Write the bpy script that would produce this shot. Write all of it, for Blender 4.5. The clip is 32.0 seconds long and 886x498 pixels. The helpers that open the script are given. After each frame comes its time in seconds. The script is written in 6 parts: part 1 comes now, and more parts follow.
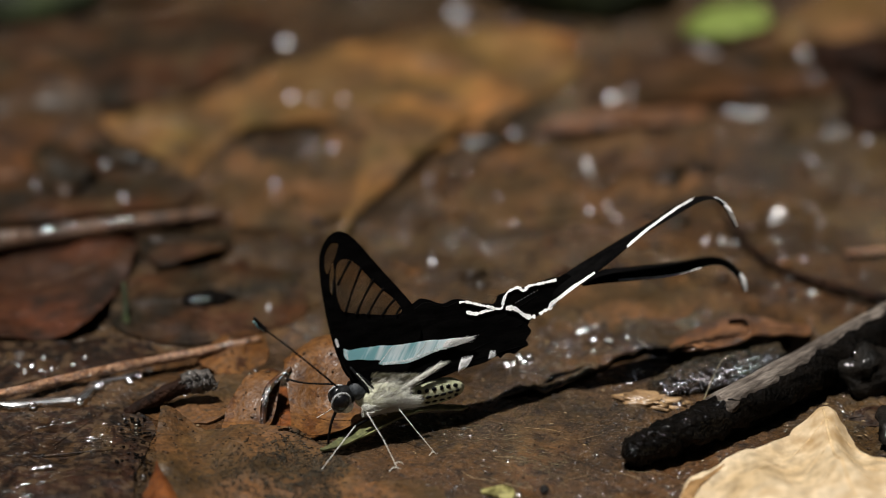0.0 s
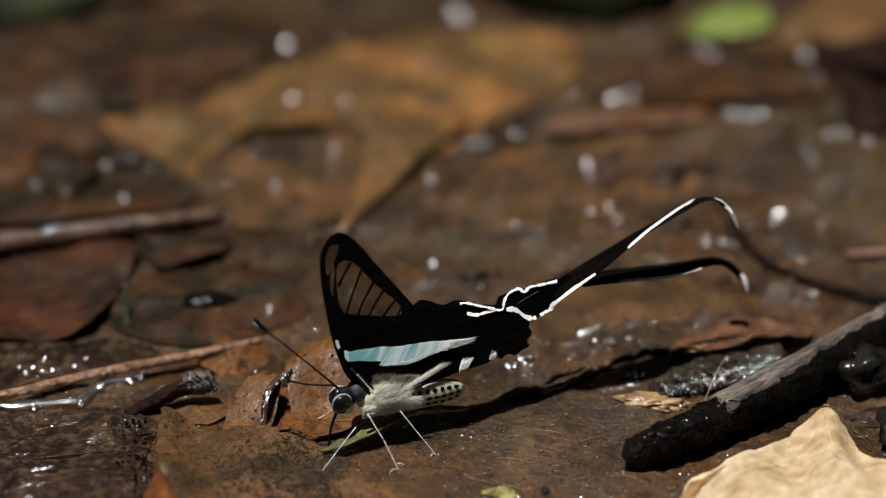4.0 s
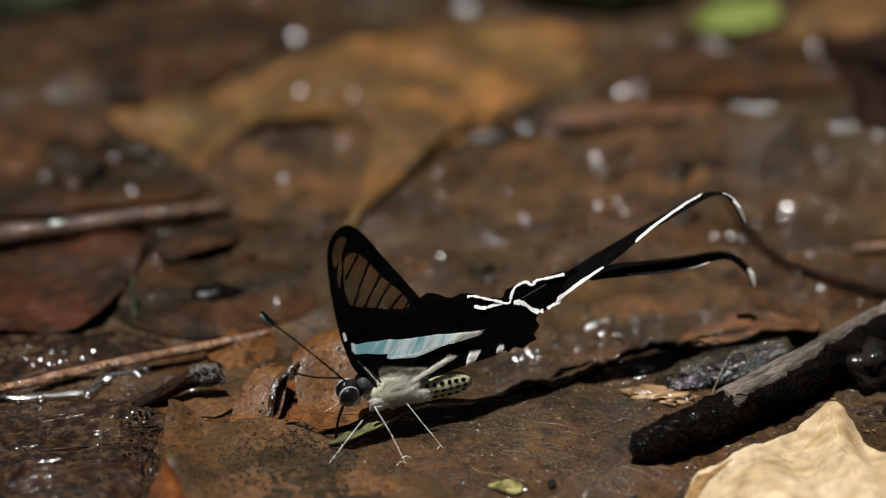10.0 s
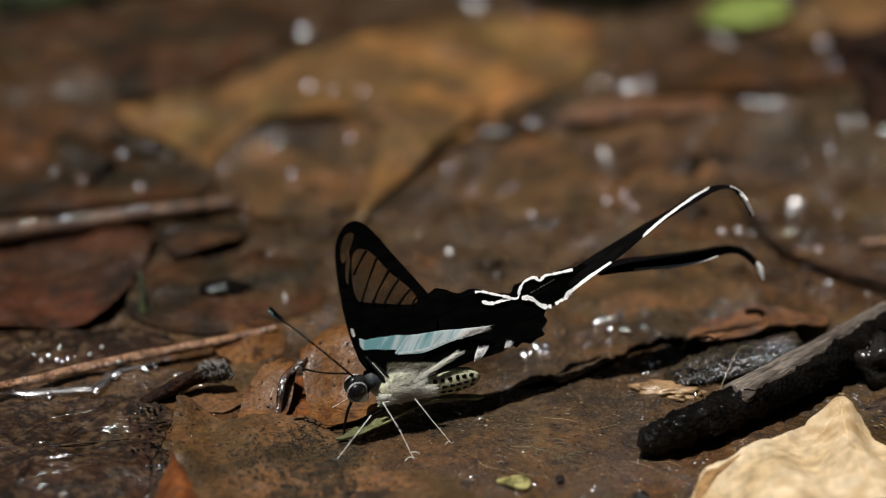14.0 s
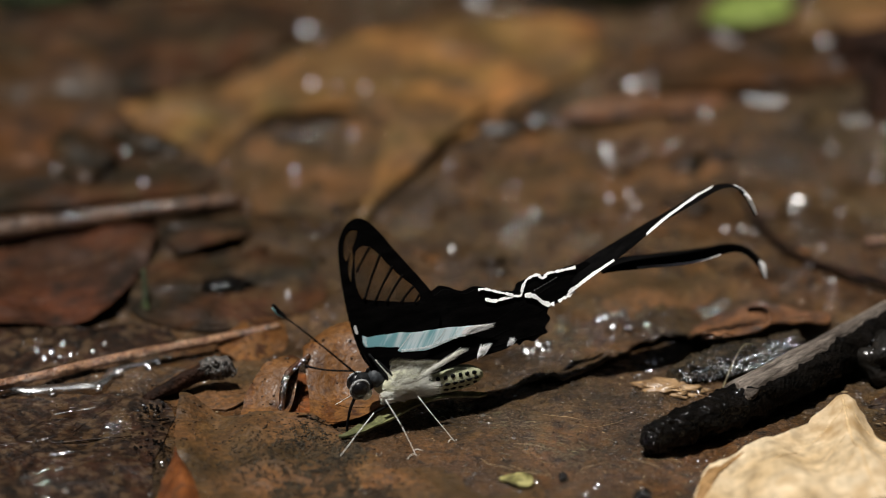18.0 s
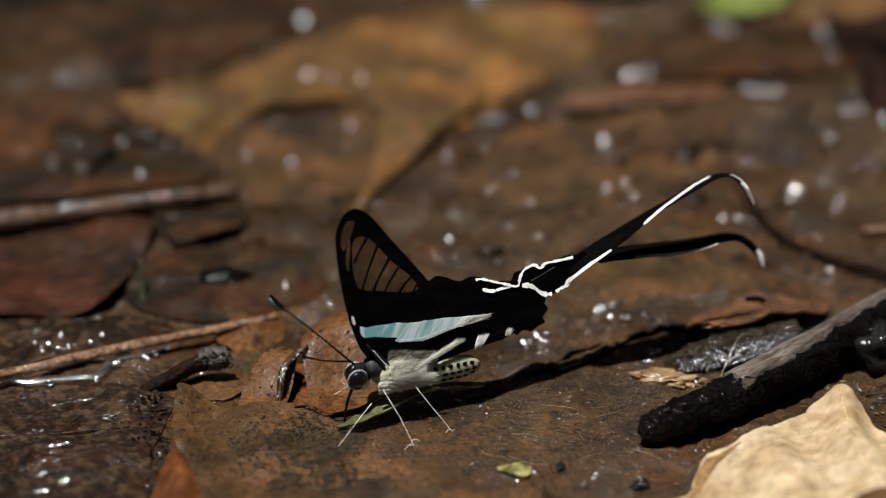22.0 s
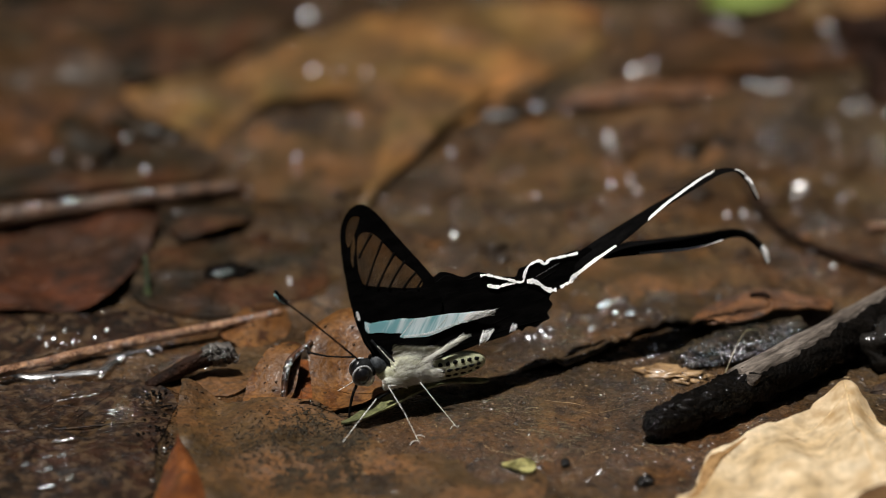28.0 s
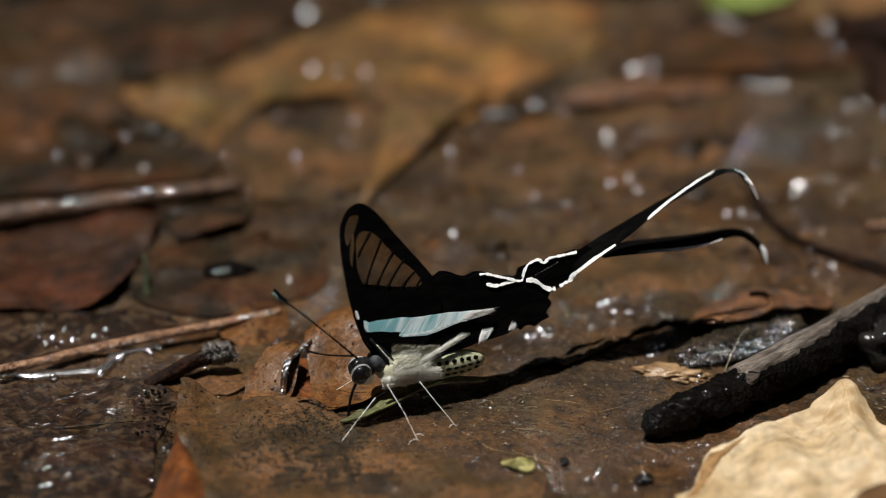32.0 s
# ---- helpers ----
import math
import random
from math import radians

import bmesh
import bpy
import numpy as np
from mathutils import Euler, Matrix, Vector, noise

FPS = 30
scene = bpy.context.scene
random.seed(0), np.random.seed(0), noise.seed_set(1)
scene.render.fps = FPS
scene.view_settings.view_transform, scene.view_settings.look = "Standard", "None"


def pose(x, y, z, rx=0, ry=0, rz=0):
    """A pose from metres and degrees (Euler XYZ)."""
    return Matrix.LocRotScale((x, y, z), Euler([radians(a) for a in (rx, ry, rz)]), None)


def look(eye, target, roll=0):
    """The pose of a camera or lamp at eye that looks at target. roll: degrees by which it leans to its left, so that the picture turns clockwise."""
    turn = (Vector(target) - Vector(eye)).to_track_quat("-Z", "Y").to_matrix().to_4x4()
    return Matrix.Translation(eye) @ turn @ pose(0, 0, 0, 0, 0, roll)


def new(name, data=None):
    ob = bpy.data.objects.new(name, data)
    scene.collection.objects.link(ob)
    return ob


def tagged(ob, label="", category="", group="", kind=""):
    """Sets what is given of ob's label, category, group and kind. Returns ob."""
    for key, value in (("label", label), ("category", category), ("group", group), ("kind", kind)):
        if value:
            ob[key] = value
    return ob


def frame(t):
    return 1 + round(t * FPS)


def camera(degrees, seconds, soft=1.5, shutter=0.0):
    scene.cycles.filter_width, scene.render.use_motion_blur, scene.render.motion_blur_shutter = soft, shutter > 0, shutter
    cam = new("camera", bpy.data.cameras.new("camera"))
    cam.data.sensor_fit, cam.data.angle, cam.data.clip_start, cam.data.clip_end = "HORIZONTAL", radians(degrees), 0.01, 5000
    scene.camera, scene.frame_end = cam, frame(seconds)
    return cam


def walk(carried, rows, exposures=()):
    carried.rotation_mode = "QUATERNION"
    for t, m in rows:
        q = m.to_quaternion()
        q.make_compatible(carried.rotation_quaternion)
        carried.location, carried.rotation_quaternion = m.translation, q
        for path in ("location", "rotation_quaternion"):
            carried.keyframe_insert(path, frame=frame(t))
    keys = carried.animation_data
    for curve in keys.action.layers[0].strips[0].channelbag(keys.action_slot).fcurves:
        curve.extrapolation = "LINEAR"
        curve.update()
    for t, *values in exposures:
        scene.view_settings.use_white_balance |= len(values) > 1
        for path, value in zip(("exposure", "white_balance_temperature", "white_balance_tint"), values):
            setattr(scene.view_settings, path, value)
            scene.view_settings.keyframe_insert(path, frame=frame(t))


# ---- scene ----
from mathutils.geometry import delaunay_2d_cdt

MM = 0.001  # the place is drawn up in millimetres

# ---------------------------------------------------------------- camera
# seconds, pitch, yaw and roll in thousandths of a radian, sideways shift in mm
PATH = [
    (0, -0.79, -0.38, -0.01, -0.07),
    (0.5, -0.81, -0.18, -0.22, 0.07),
    (1, -0.78, -0.6, -0.09, -0.14),
    (1.5, -0.68, -0.22, -1.1, -0.06),
    (2, -0.75, 0.18, -2.39, 0.06),
    (2.5, -0.78, -0.11, -2.18, 0.09),
    (3, -0.72, -0.34, -1.28, 0.12),
    (3.5, -0.68, 0.08, -0.41, 0.21),
    (5.5, -0.01, 0.33, 1.79, 0.33),
    (6, 0.02, 0.47, 2.08, 0.3),
    (6.5, -0.2, 0.29, 2.06, 0.19),
    (7, -0.01, 0.6, 1.37, 0.17),
    (7.5, -0.12, 1.03, -0, 0.38),
    (8, -0.17, 0.76, 1.26, 0.18),
    (8.5, -0.05, 1.11, 0.25, 0.43),
    (9, -0.23, 1.92, -1.72, 0.86),
    (9.5, -0.23, 1.85, -2.11, 0.71),
    (9.7, -0.69, 2.08, -2.04, 0.74),
    (9.8, -1.26, 2.35, -1.95, 0.78),
    (9.9, -1.72, 2.58, -1.88, 0.81),
    (10, -1.94, 2.69, -1.85, 0.82),
    (10.5, -2.14, 2.62, -2.19, 0.7),
    (11, -2.5, 2.96, -3.92, 0.8),
    (11.5, -2.66, 2.73, -4.19, 0.58),
    (12, -2.81, 3.47, -3.61, 1.19),
    (12.5, -2.87, 2.6, -2.7, 0.64),
    (13, -3.15, 3.07, -1.31, 0.79),
    (13.5, -3, 4.14, -0.23, 1.12),
    (14, -2.83, 5.04, -0.66, 1.28),
    (14.5, -2.87, 5.33, -0.99, 1.25),
    (16.5, -3.1, 5.07, -1.44, 1.06),
    (17, -3.2, 5.11, -1.37, 1.02),
    (17.5, -3.4, 4.72, -1.24, 0.85),
    (18, -3.34, 5.18, -2.13, 1),
    (18.5, -3.34, 5.16, -2.48, 1.03),
    (18.6, -3.34, 5.16, -2.48, 1.03),
    (18.77, -4.84, 4.24, -0.53, 0.96),
    (19, -4.84, 4.24, -0.53, 0.96),
    (19.5, -4.7, 3.63, -0.38, 0.63),
    (20, -4.91, 3.66, -1.2, 0.64),
    (20.5, -4.81, 4.28, -1.94, 0.91),
    (21, -5.05, 4.43, -0.7, 1.1),
    (21.5, -5.08, 4.1, -0.06, 0.82),
    (22, -5.26, 4.41, 0.01, 0.85),
    (22.5, -5.24, 4.49, 0.5, 0.74),
    (23, -5.13, 4.17, 1.09, 0.77),
    (23.5, -5.14, 4.2, 0.41, 0.75),
    (23.8, -5.14, 4.2, 0.41, 0.75),
    (24, -5.66, 4.79, 1.15, 0.68),
    (24.5, -5.95, 5.2, 0.63, 0.86),
    (25, -5.72, 4.95, 0.71, 0.67),
    (25.5, -5.47, 5.53, 0.29, 0.91),
    (27.5, -5.76, 5.3, -0.85, 0.89),
    (28, -6.09, 4.91, -0.84, 0.59),
    (28.5, -6.06, 4.83, -1, 0.68),
    (29, -5.88, 5.55, -1.47, 1.06),
    (29.5, -5.99, 5.55, -1.61, 0.94),
    (30, -6.16, 5.49, -1.5, 0.91),
    (30.5, -6.25, 5.47, -1.09, 1.02),
    (31, -6.25, 5.49, -2.01, 0.78),
    (31.5, -6.42, 5.59, -2.53, 0.85),
    (32, -6.33, 4.74, -1.19, 0.59),
]
EYE = Vector((5.596, -521.375, 291.749)) * MM
BASE = look(EYE, EYE + Vector((0, math.cos(radians(27)), -math.sin(radians(27)))))


def aim(pitch, yaw, roll, shift):
    turn = Matrix.Rotation(pitch * MM, 4, "X") @ Matrix.Rotation(yaw * MM, 4, "Y") @ Matrix.Rotation(-roll * MM, 4, "Z")
    return Matrix.Translation((shift * MM, 0, 0)) @ BASE @ turn


cam = camera(10.0, 32.0, soft=0.9, shutter=0.5)
cam.data.dof.use_dof = True
cam.data.dof.focus_distance = 0.598
cam.data.dof.aperture_fstop = 10.0
EXPOSURE = 0.15
walk(cam, [(t, aim(*row)) for t, *row in PATH], [(0.0, EXPOSURE), (32.0, EXPOSURE)])

# ---------------------------------------------------------------- daylight
TO_SUN = Vector((-0.185, -0.035, 1.0)).normalized()
world = bpy.data.worlds.new("sky")
world.use_nodes = True
scene.world = world
sky = world.node_tree.nodes.new("ShaderNodeTexSky")
sky.sky_type, sky.sun_disc = "NISHITA", False
sky.sun_elevation = math.asin(TO_SUN.z)
sky.sun_rotation = math.atan2(TO_SUN.x, TO_SUN.y)
background = world.node_tree.nodes["Background"]
background.inputs["Strength"].default_value = 0.05
world.node_tree.links.new(sky.outputs["Color"], background.inputs["Color"])
sun = new("sun", bpy.data.lights.new("sun", "SUN"))
sun.data.energy, sun.data.angle, sun.data.color = 4.65, radians(0.55), (1.0, 0.965, 0.91)
sun.matrix_world = look(TO_SUN * 3, (0, 0, 0))


# ---------------------------------------------------------------- materials
def mat(name, dark, light, size=3.0, rough=0.5, bump=0.3, bump_size=0.6, coat=0.0, coat_rough=0.2, spots=None, spot_size=1.2, spot_share=0.3, spec=0.5, grain=(1, 1, 1), through_light=0.0, bump_mm=0.25, vary=0.0, film_bump=0.9, film_size=2.2, tints=None, tint_size=30.0, spin=0.0, fine_low=0.62, fine_high=1.25, dust=0.0, spot_soft=0.19):
    """Two colours mixed at two scales, spots of a third, relief, and a film of water (coat). Sizes in mm."""
    m = bpy.data.materials.new(name)
    m.use_nodes = True
    nt, bsdf = m.node_tree, m.node_tree.nodes["Principled BSDF"]
    add, link = nt.nodes.new, nt.links.new
    coord = add("ShaderNodeTexCoord")
    turned, mapping = add("ShaderNodeMapping"), add("ShaderNodeMapping")
    turned.inputs["Rotation"].default_value = (0, 0, radians(spin))
    mapping.inputs["Scale"].default_value = grain
    link(coord.outputs["Object"], turned.inputs["Vector"])
    link(turned.outputs[0], mapping.inputs["Vector"])

    def noise_at(mm, detail=5.0, rough_=0.6):
        n = add("ShaderNodeTexNoise")
        n.inputs["Scale"].default_value, n.inputs["Detail"].default_value, n.inputs["Roughness"].default_value = 1000.0 / mm, detail, rough_
        link(mapping.outputs[0], n.inputs["Vector"])
        return n.outputs["Fac"]

    def ramp(fac, a, b, low=0.35, high=0.65):
        r = add("ShaderNodeValToRGB")
        r.color_ramp.elements[0].position, r.color_ramp.elements[1].position = low, high
        r.color_ramp.elements[0].color, r.color_ramp.elements[1].color = (*a, 1), (*b, 1)
        link(fac, r.inputs[0])
        return r.outputs[0]

    def mix(fac, a, b, kind="MIX"):
        x = add("ShaderNodeMix")
        x.data_type, x.blend_type = "RGBA", kind
        for value, slot in ((fac, x.inputs[0]), (a, x.inputs[6]), (b, x.inputs[7])):
            if isinstance(value, (int, float)):
                slot.default_value = value
            elif isinstance(value, tuple):
                slot.default_value = (*value, 1)
            else:
                link(value, slot)
        return x.outputs[2]

    col = ramp(noise_at(size), dark, light)
    fine = ramp(noise_at(size * 0.16, 3), (fine_low,) * 3, (fine_high,) * 3)
    col = mix(0.8, col, fine, "MULTIPLY")
    if tints:
        col = mix(1.0, col, ramp(noise_at(tint_size, 3), *tints, 0.38, 0.62), "MULTIPLY")
    if dust:
        col = mix(dust, col, ramp(noise_at(0.45, 3, 0.7), (0.35, 0.35, 0.35), (1.7, 1.65, 1.6), 0.3, 0.7), "MULTIPLY")
    if spots:
        share = ramp(noise_at(spot_size, 4), (0, 0, 0), (1, 1, 1), 0.705 - spot_soft / 2 - spot_share * 0.4, 0.705 + spot_soft / 2 - spot_share * 0.4)
        col = mix(share, col, spots)
    if vary:
        info = add("ShaderNodeObjectInfo")
        col = mix(vary, col, ramp(info.outputs["Random"], (0.5, 0.5, 0.5), (1.4, 1.3, 1.2), 0.0, 1.0), "MULTIPLY")
    link(col, bsdf.inputs["Base Color"])
    r = add("ShaderNodeMapRange")
    r.inputs["To Min"].default_value, r.inputs["To Max"].default_value = max(rough - 0.15, 0.03), min(rough + 0.15, 1)
    link(noise_at(size * 0.7), r.inputs["Value"])
    link(r.outputs[0], bsdf.inputs["Roughness"])
    bsdf.inputs["Specular IOR Level"].default_value = spec
    if coat:
        bsdf.inputs["Coat Weight"].default_value, bsdf.inputs["Coat Roughness"].default_value, bsdf.inputs["Coat IOR"].default_value = coat, coat_rough, 1.45
    if bump:
        b = add("ShaderNodeBump")
        b.inputs["Strength"].default_value, b.inputs["Distance"].default_value = bump, bump_mm * MM
        link(noise_at(bump_size, 4, 0.55), b.inputs["Height"])
        link(b.outputs[0], bsdf.inputs["Normal"])
        if coat:
            b2 = add("ShaderNodeBump")
            b2.inputs["Strength"].default_value, b2.inputs["Distance"].default_value = min(bump * film_bump, 1), bump_mm * MM * 1.3
            link(noise_at(bump_size * film_size, 2, 0.5), b2.inputs["Height"])
            link(b2.outputs[0], bsdf.inputs["Coat Normal"])
    if through_light:
        back = add("ShaderNodeBsdfTranslucent")
        link(col, back.inputs["Color"])
        both = add("ShaderNodeMixShader")
        both.inputs[0].default_value = through_light
        link(bsdf.outputs[0], both.inputs[1])
        link(back.outputs[0], both.inputs[2])
        link(both.outputs[0], nt.nodes["Material Output"].inputs["Surface"])
    return m


def clear_film(name, tint, rough, ripple_mm, ripple=0.15, gain=1.0):
    """A thin clear film: the light goes straight through, and gloss follows Fresnel."""
    m = bpy.data.materials.new(name)
    m.use_nodes = True
    nt = m.node_tree
    add, link = nt.nodes.new, nt.links.new
    nt.nodes.remove(nt.nodes["Principled BSDF"])
    clear, gloss, both, fres = add("ShaderNodeBsdfTransparent"), add("ShaderNodeBsdfGlossy"), add("ShaderNodeMixShader"), add("ShaderNodeFresnel")
    clear.inputs["Color"].default_value = (*tint, 1)
    gloss.inputs["Roughness"].default_value = rough
    fres.inputs["IOR"].default_value = 1.33
    bump, tex, coord = add("ShaderNodeBump"), add("ShaderNodeTexNoise"), add("ShaderNodeTexCoord")
    tex.inputs["Scale"].default_value, tex.inputs["Detail"].default_value = 1000 / ripple_mm, 2
    bump.inputs["Strength"].default_value, bump.inputs["Distance"].default_value = ripple, 0.3 * MM
    link(coord.outputs["Object"], tex.inputs["Vector"])
    link(tex.outputs["Fac"], bump.inputs["Height"])
    link(bump.outputs[0], gloss.inputs["Normal"])
    link(bump.outputs[0], fres.inputs["Normal"])
    fac = fres.outputs[0]
    if gain != 1.0:
        times = add("ShaderNodeMath")
        times.operation, times.use_clamp = "MULTIPLY", True
        times.inputs[1].default_value = gain
        link(fac, times.inputs[0])
        fac = times.outputs[0]
    link(fac, both.inputs[0])
    link(clear.outputs[0], both.inputs[1])
    link(gloss.outputs[0], both.inputs[2])
    link(both.outputs[0], nt.nodes["Material Output"].inputs["Surface"])
    return m


def band_scales(name, blue, pale):
    """Scales in slanting streaks, paler towards the outer end of the wing."""
    m = bpy.data.materials.new(name)
    m.use_nodes = True
    nt, bsdf = m.node_tree, m.node_tree.nodes["Principled BSDF"]
    add, link = nt.nodes.new, nt.links.new
    coord = add("ShaderNodeTexCoord")

    def along(axis):
        d = add("ShaderNodeVectorMath")
        d.operation = "DOT_PRODUCT"
        d.inputs[1].default_value = axis
        link(coord.outputs["Object"], d.inputs[0])
        return d.outputs["Value"]

    def value(kind, a, b):
        n = add("ShaderNodeMath")
        n.operation = kind
        for v, slot in ((a, n.inputs[0]), (b, n.inputs[1])):
            if isinstance(v, (int, float)):
                slot.default_value = v
            else:
                link(v, slot)
        return n.outputs[0]

    def streaks(across, length, shift):
        both, tex = add("ShaderNodeCombineXYZ"), add("ShaderNodeTexNoise")
        link(along((0.80 / across / MM, 0, -0.60 / across / MM)), both.inputs[0])
        link(along((0.60 / length / MM, 0, 0.80 / length / MM)), both.inputs[1])
        both.inputs[2].default_value = shift
        tex.inputs["Scale"].default_value, tex.inputs["Detail"].default_value = 1.0, 2.0
        link(both.outputs[0], tex.inputs["Vector"])
        return tex.outputs["Fac"]

    grow = add("ShaderNodeMapRange")
    grow.inputs["From Min"].default_value, grow.inputs["From Max"].default_value = -17.0 * MM, -2.0 * MM
    grow.inputs["To Min"].default_value, grow.inputs["To Max"].default_value = -0.13, 0.06
    link(along((1, 0, -0.9)), grow.inputs["Value"])
    shift = value("ADD", streaks(1.15, 9.0, 3.7), grow.outputs[0])
    fine = value("MULTIPLY", value("SUBTRACT", streaks(0.22, 2.4, 8.1), 0.5), 0.22)
    ramp = add("ShaderNodeValToRGB")
    ramp.color_ramp.elements[0].position, ramp.color_ramp.elements[1].position = 0.42, 0.60
    ramp.color_ramp.elements[0].color, ramp.color_ramp.elements[1].color = (*blue, 1), (*pale, 1)
    link(value("ADD", shift, fine), ramp.inputs[0])
    link(ramp.outputs[0], bsdf.inputs["Base Color"])
    bsdf.inputs["Roughness"].default_value, bsdf.inputs["Specular IOR Level"].default_value = 0.6, 0.2
    return m


MUD = mat("wet_mud", (0.021, 0.0112, 0.0042), (0.098, 0.053, 0.0190), 11.0, 0.6, 1.0, 0.6, 1.0, 0.07, spots=(0.014, 0.008, 0.004), spot_size=2.0, spot_share=0.28, bump_mm=0.65, spec=0.25, film_bump=0.9, film_size=1.5, tints=((0.88, 0.98, 0.9), (1.12, 0.98, 0.9)), tint_size=24.0, dust=0.75)
WATER = clear_film("water", (0.94, 0.90, 0.84), 0.12, 2.2, 1.0, 1.5)
# Gains well above 1: reflection stronger than water's, to make beads glint.
DROPLET = clear_film("droplet", (0.97, 0.97, 0.97), 0.12, 2.0, 0.0, 9.0)
ROUND_DROP = clear_film("round_drop", (0.97, 0.97, 0.97), 0.12, 2.0, 0.0, 5.0)
FAR_DROP = clear_film("far_drop", (0.97, 0.97, 0.97), 0.2, 2.0, 0.0, 2.2)
BUBBLE = clear_film("bubble", (0.95, 0.95, 0.95), 0.26, 2.0, 0.0, 14.0)
# For the unseen ring that holds back skylight.
SURROUND = mat("dark_surround", (0.003, 0.0045, 0.0015), (0.02, 0.034, 0.009), 260.0, 0.8, 0.6, 60.0, spec=0.1)
PALE_LEAF = mat("pale_dry_leaf", (0.46, 0.325, 0.17), (0.74, 0.60, 0.41), 11.0, 0.65, 0.25, 2.6, spots=(0.40, 0.26, 0.12), spot_size=8.0, spot_share=0.24, through_light=0.12, spec=0.25)
BROWN_LEAF = mat("brown_wet_leaf", (0.043, 0.022, 0.0085), (0.122, 0.063, 0.0235), 9.0, 0.55, 1.0, 0.8, 0.7, 0.16, spots=(0.040, 0.024, 0.011), spot_size=1.3, spot_share=0.24, bump_mm=0.3, spec=0.25, film_bump=0.6, film_size=1.5, tints=((0.88, 1.0, 0.95), (1.12, 0.98, 0.88)), tint_size=11.0, dust=0.7)
ORANGE_LEAF = mat("orange_brown_leaf", (0.125, 0.050, 0.013), (0.33, 0.172, 0.058), 3.6, 0.5, 0.8, 0.9, 0.06, 0.2, spots=(0.04, 0.015, 0.006), spot_size=3.6, spot_share=0.42, bump_mm=0.3, spec=0.2, film_bump=0.9, film_size=1.5, tints=((0.62, 0.54, 0.46), (1.0, 0.94, 0.88)), tint_size=7.0, dust=0.6, through_light=0.1)
RED_LEAF = mat("red_brown_wet_leaf", (0.022, 0.008, 0.004), (0.070, 0.025, 0.010), 10.0, 0.5, 0.6, 1.6, 0.6, 0.18, spots=(0.014, 0.008, 0.005), spot_size=6.0, spot_share=0.36, spec=0.25, film_bump=0.5, tints=((0.8, 0.9, 0.8), (1.25, 1.0, 0.85)), tint_size=16.0)
TAN_LEAF = mat("tan_sodden_leaf", (0.085, 0.046, 0.0165), (0.255, 0.150, 0.052), 12.0, 0.55, 0.6, 2.0, 0.4, 0.22, spots=(0.070, 0.038, 0.014), spot_size=8.0, spot_share=0.50, spec=0.25, film_bump=0.4, tints=((0.74, 0.81, 0.68), (1.36, 0.99, 0.80)), tint_size=14.0)
PINK_LEAF = mat("dull_brown_leaf", (0.028, 0.014, 0.005), (0.095, 0.046, 0.015), 16.0, 0.5, 0.5, 2.0, 0.7, 0.2, spots=(0.02, 0.011, 0.006), spot_size=12.0, spot_share=0.36, spec=0.25, film_bump=0.5, tints=((0.7, 0.75, 0.7), (1.3, 1.0, 0.85)), tint_size=22.0)
EDGE_LEAF = mat("withered_leaf_edge", (0.15, 0.075, 0.025), (0.40, 0.24, 0.10), 2.2, 0.7, 0.5, 0.8, spec=0.2)
DULL_LEAF = mat("dull_dry_brown_leaf", (0.045, 0.022, 0.010), (0.13, 0.07, 0.03), 3.0, 0.8, 0.6, 0.8, spec=0.1)
CURL_LEAF = mat("rust_brown_leaf", (0.06, 0.022, 0.008), (0.22, 0.092, 0.032), 3.0, 0.5, 0.9, 0.6, 0.8, 0.13, spots=(0.025, 0.012, 0.007), spot_size=2.2, spot_share=0.34, bump_mm=0.35)
GREEN_LEAF = mat("fresh_green_leaf", (0.16, 0.22, 0.04), (0.29, 0.36, 0.10), 8.0, 0.5, 0.3, 1.0, through_light=0.2, spec=0.25)
YELLOW_GREEN = mat("yellow_green_scrap", (0.13, 0.115, 0.03), (0.44, 0.40, 0.16), 1.0, 0.4, 0.6, 0.5, 0.8, 0.2, tints=((0.4, 0.4, 0.3), (1.1, 1.1, 1.1)), tint_size=1.6)
GREEN_BLADE = mat("pale_green_blade", (0.085, 0.095, 0.038), (0.25, 0.26, 0.12), 2.0, 0.5, 0.5, 0.6, 0.3, 0.25, through_light=0.15, tints=((0.55, 0.55, 0.5), (1.1, 1.1, 1.0)), tint_size=3.0, dust=0.5)
RIB = mat("leaf_rib", (0.10, 0.045, 0.02), (0.24, 0.12, 0.05), 3.0, 0.4, 0.4, 0.5, 0.6)
PALE_RIB = mat("pale_leaf_rib", (0.55, 0.38, 0.19), (0.70, 0.52, 0.30), 3.0, 0.6, 0.3, 0.5)
BLACK_BARK = mat("black_wet_bark", (0.0012, 0.0010, 0.0008), (0.006, 0.0045, 0.0034), 2.0, 0.6, 1.0, 0.6, 0.35, 0.13, spec=0.04, bump_mm=0.7, film_bump=0.7)
GREY_BARK = mat("grey_dry_bark", (0.075, 0.06, 0.05), (0.25, 0.215, 0.185), 2.6, 0.85, 1.0, 0.45, spots=(0.045, 0.036, 0.03), spot_size=1.1, spot_share=0.36, grain=(0.22, 1.0, 1.0), spin=-45, spec=0.15, bump_mm=0.4, dust=0.5)
TWIG_BARK = mat("brown_wet_bark", (0.13, 0.055, 0.026), (0.46, 0.255, 0.14), 1.3, 0.32, 1.0, 0.5, 1.0, 0.14, bump_mm=0.7, film_bump=0.9, film_size=0.6, dust=0.3)
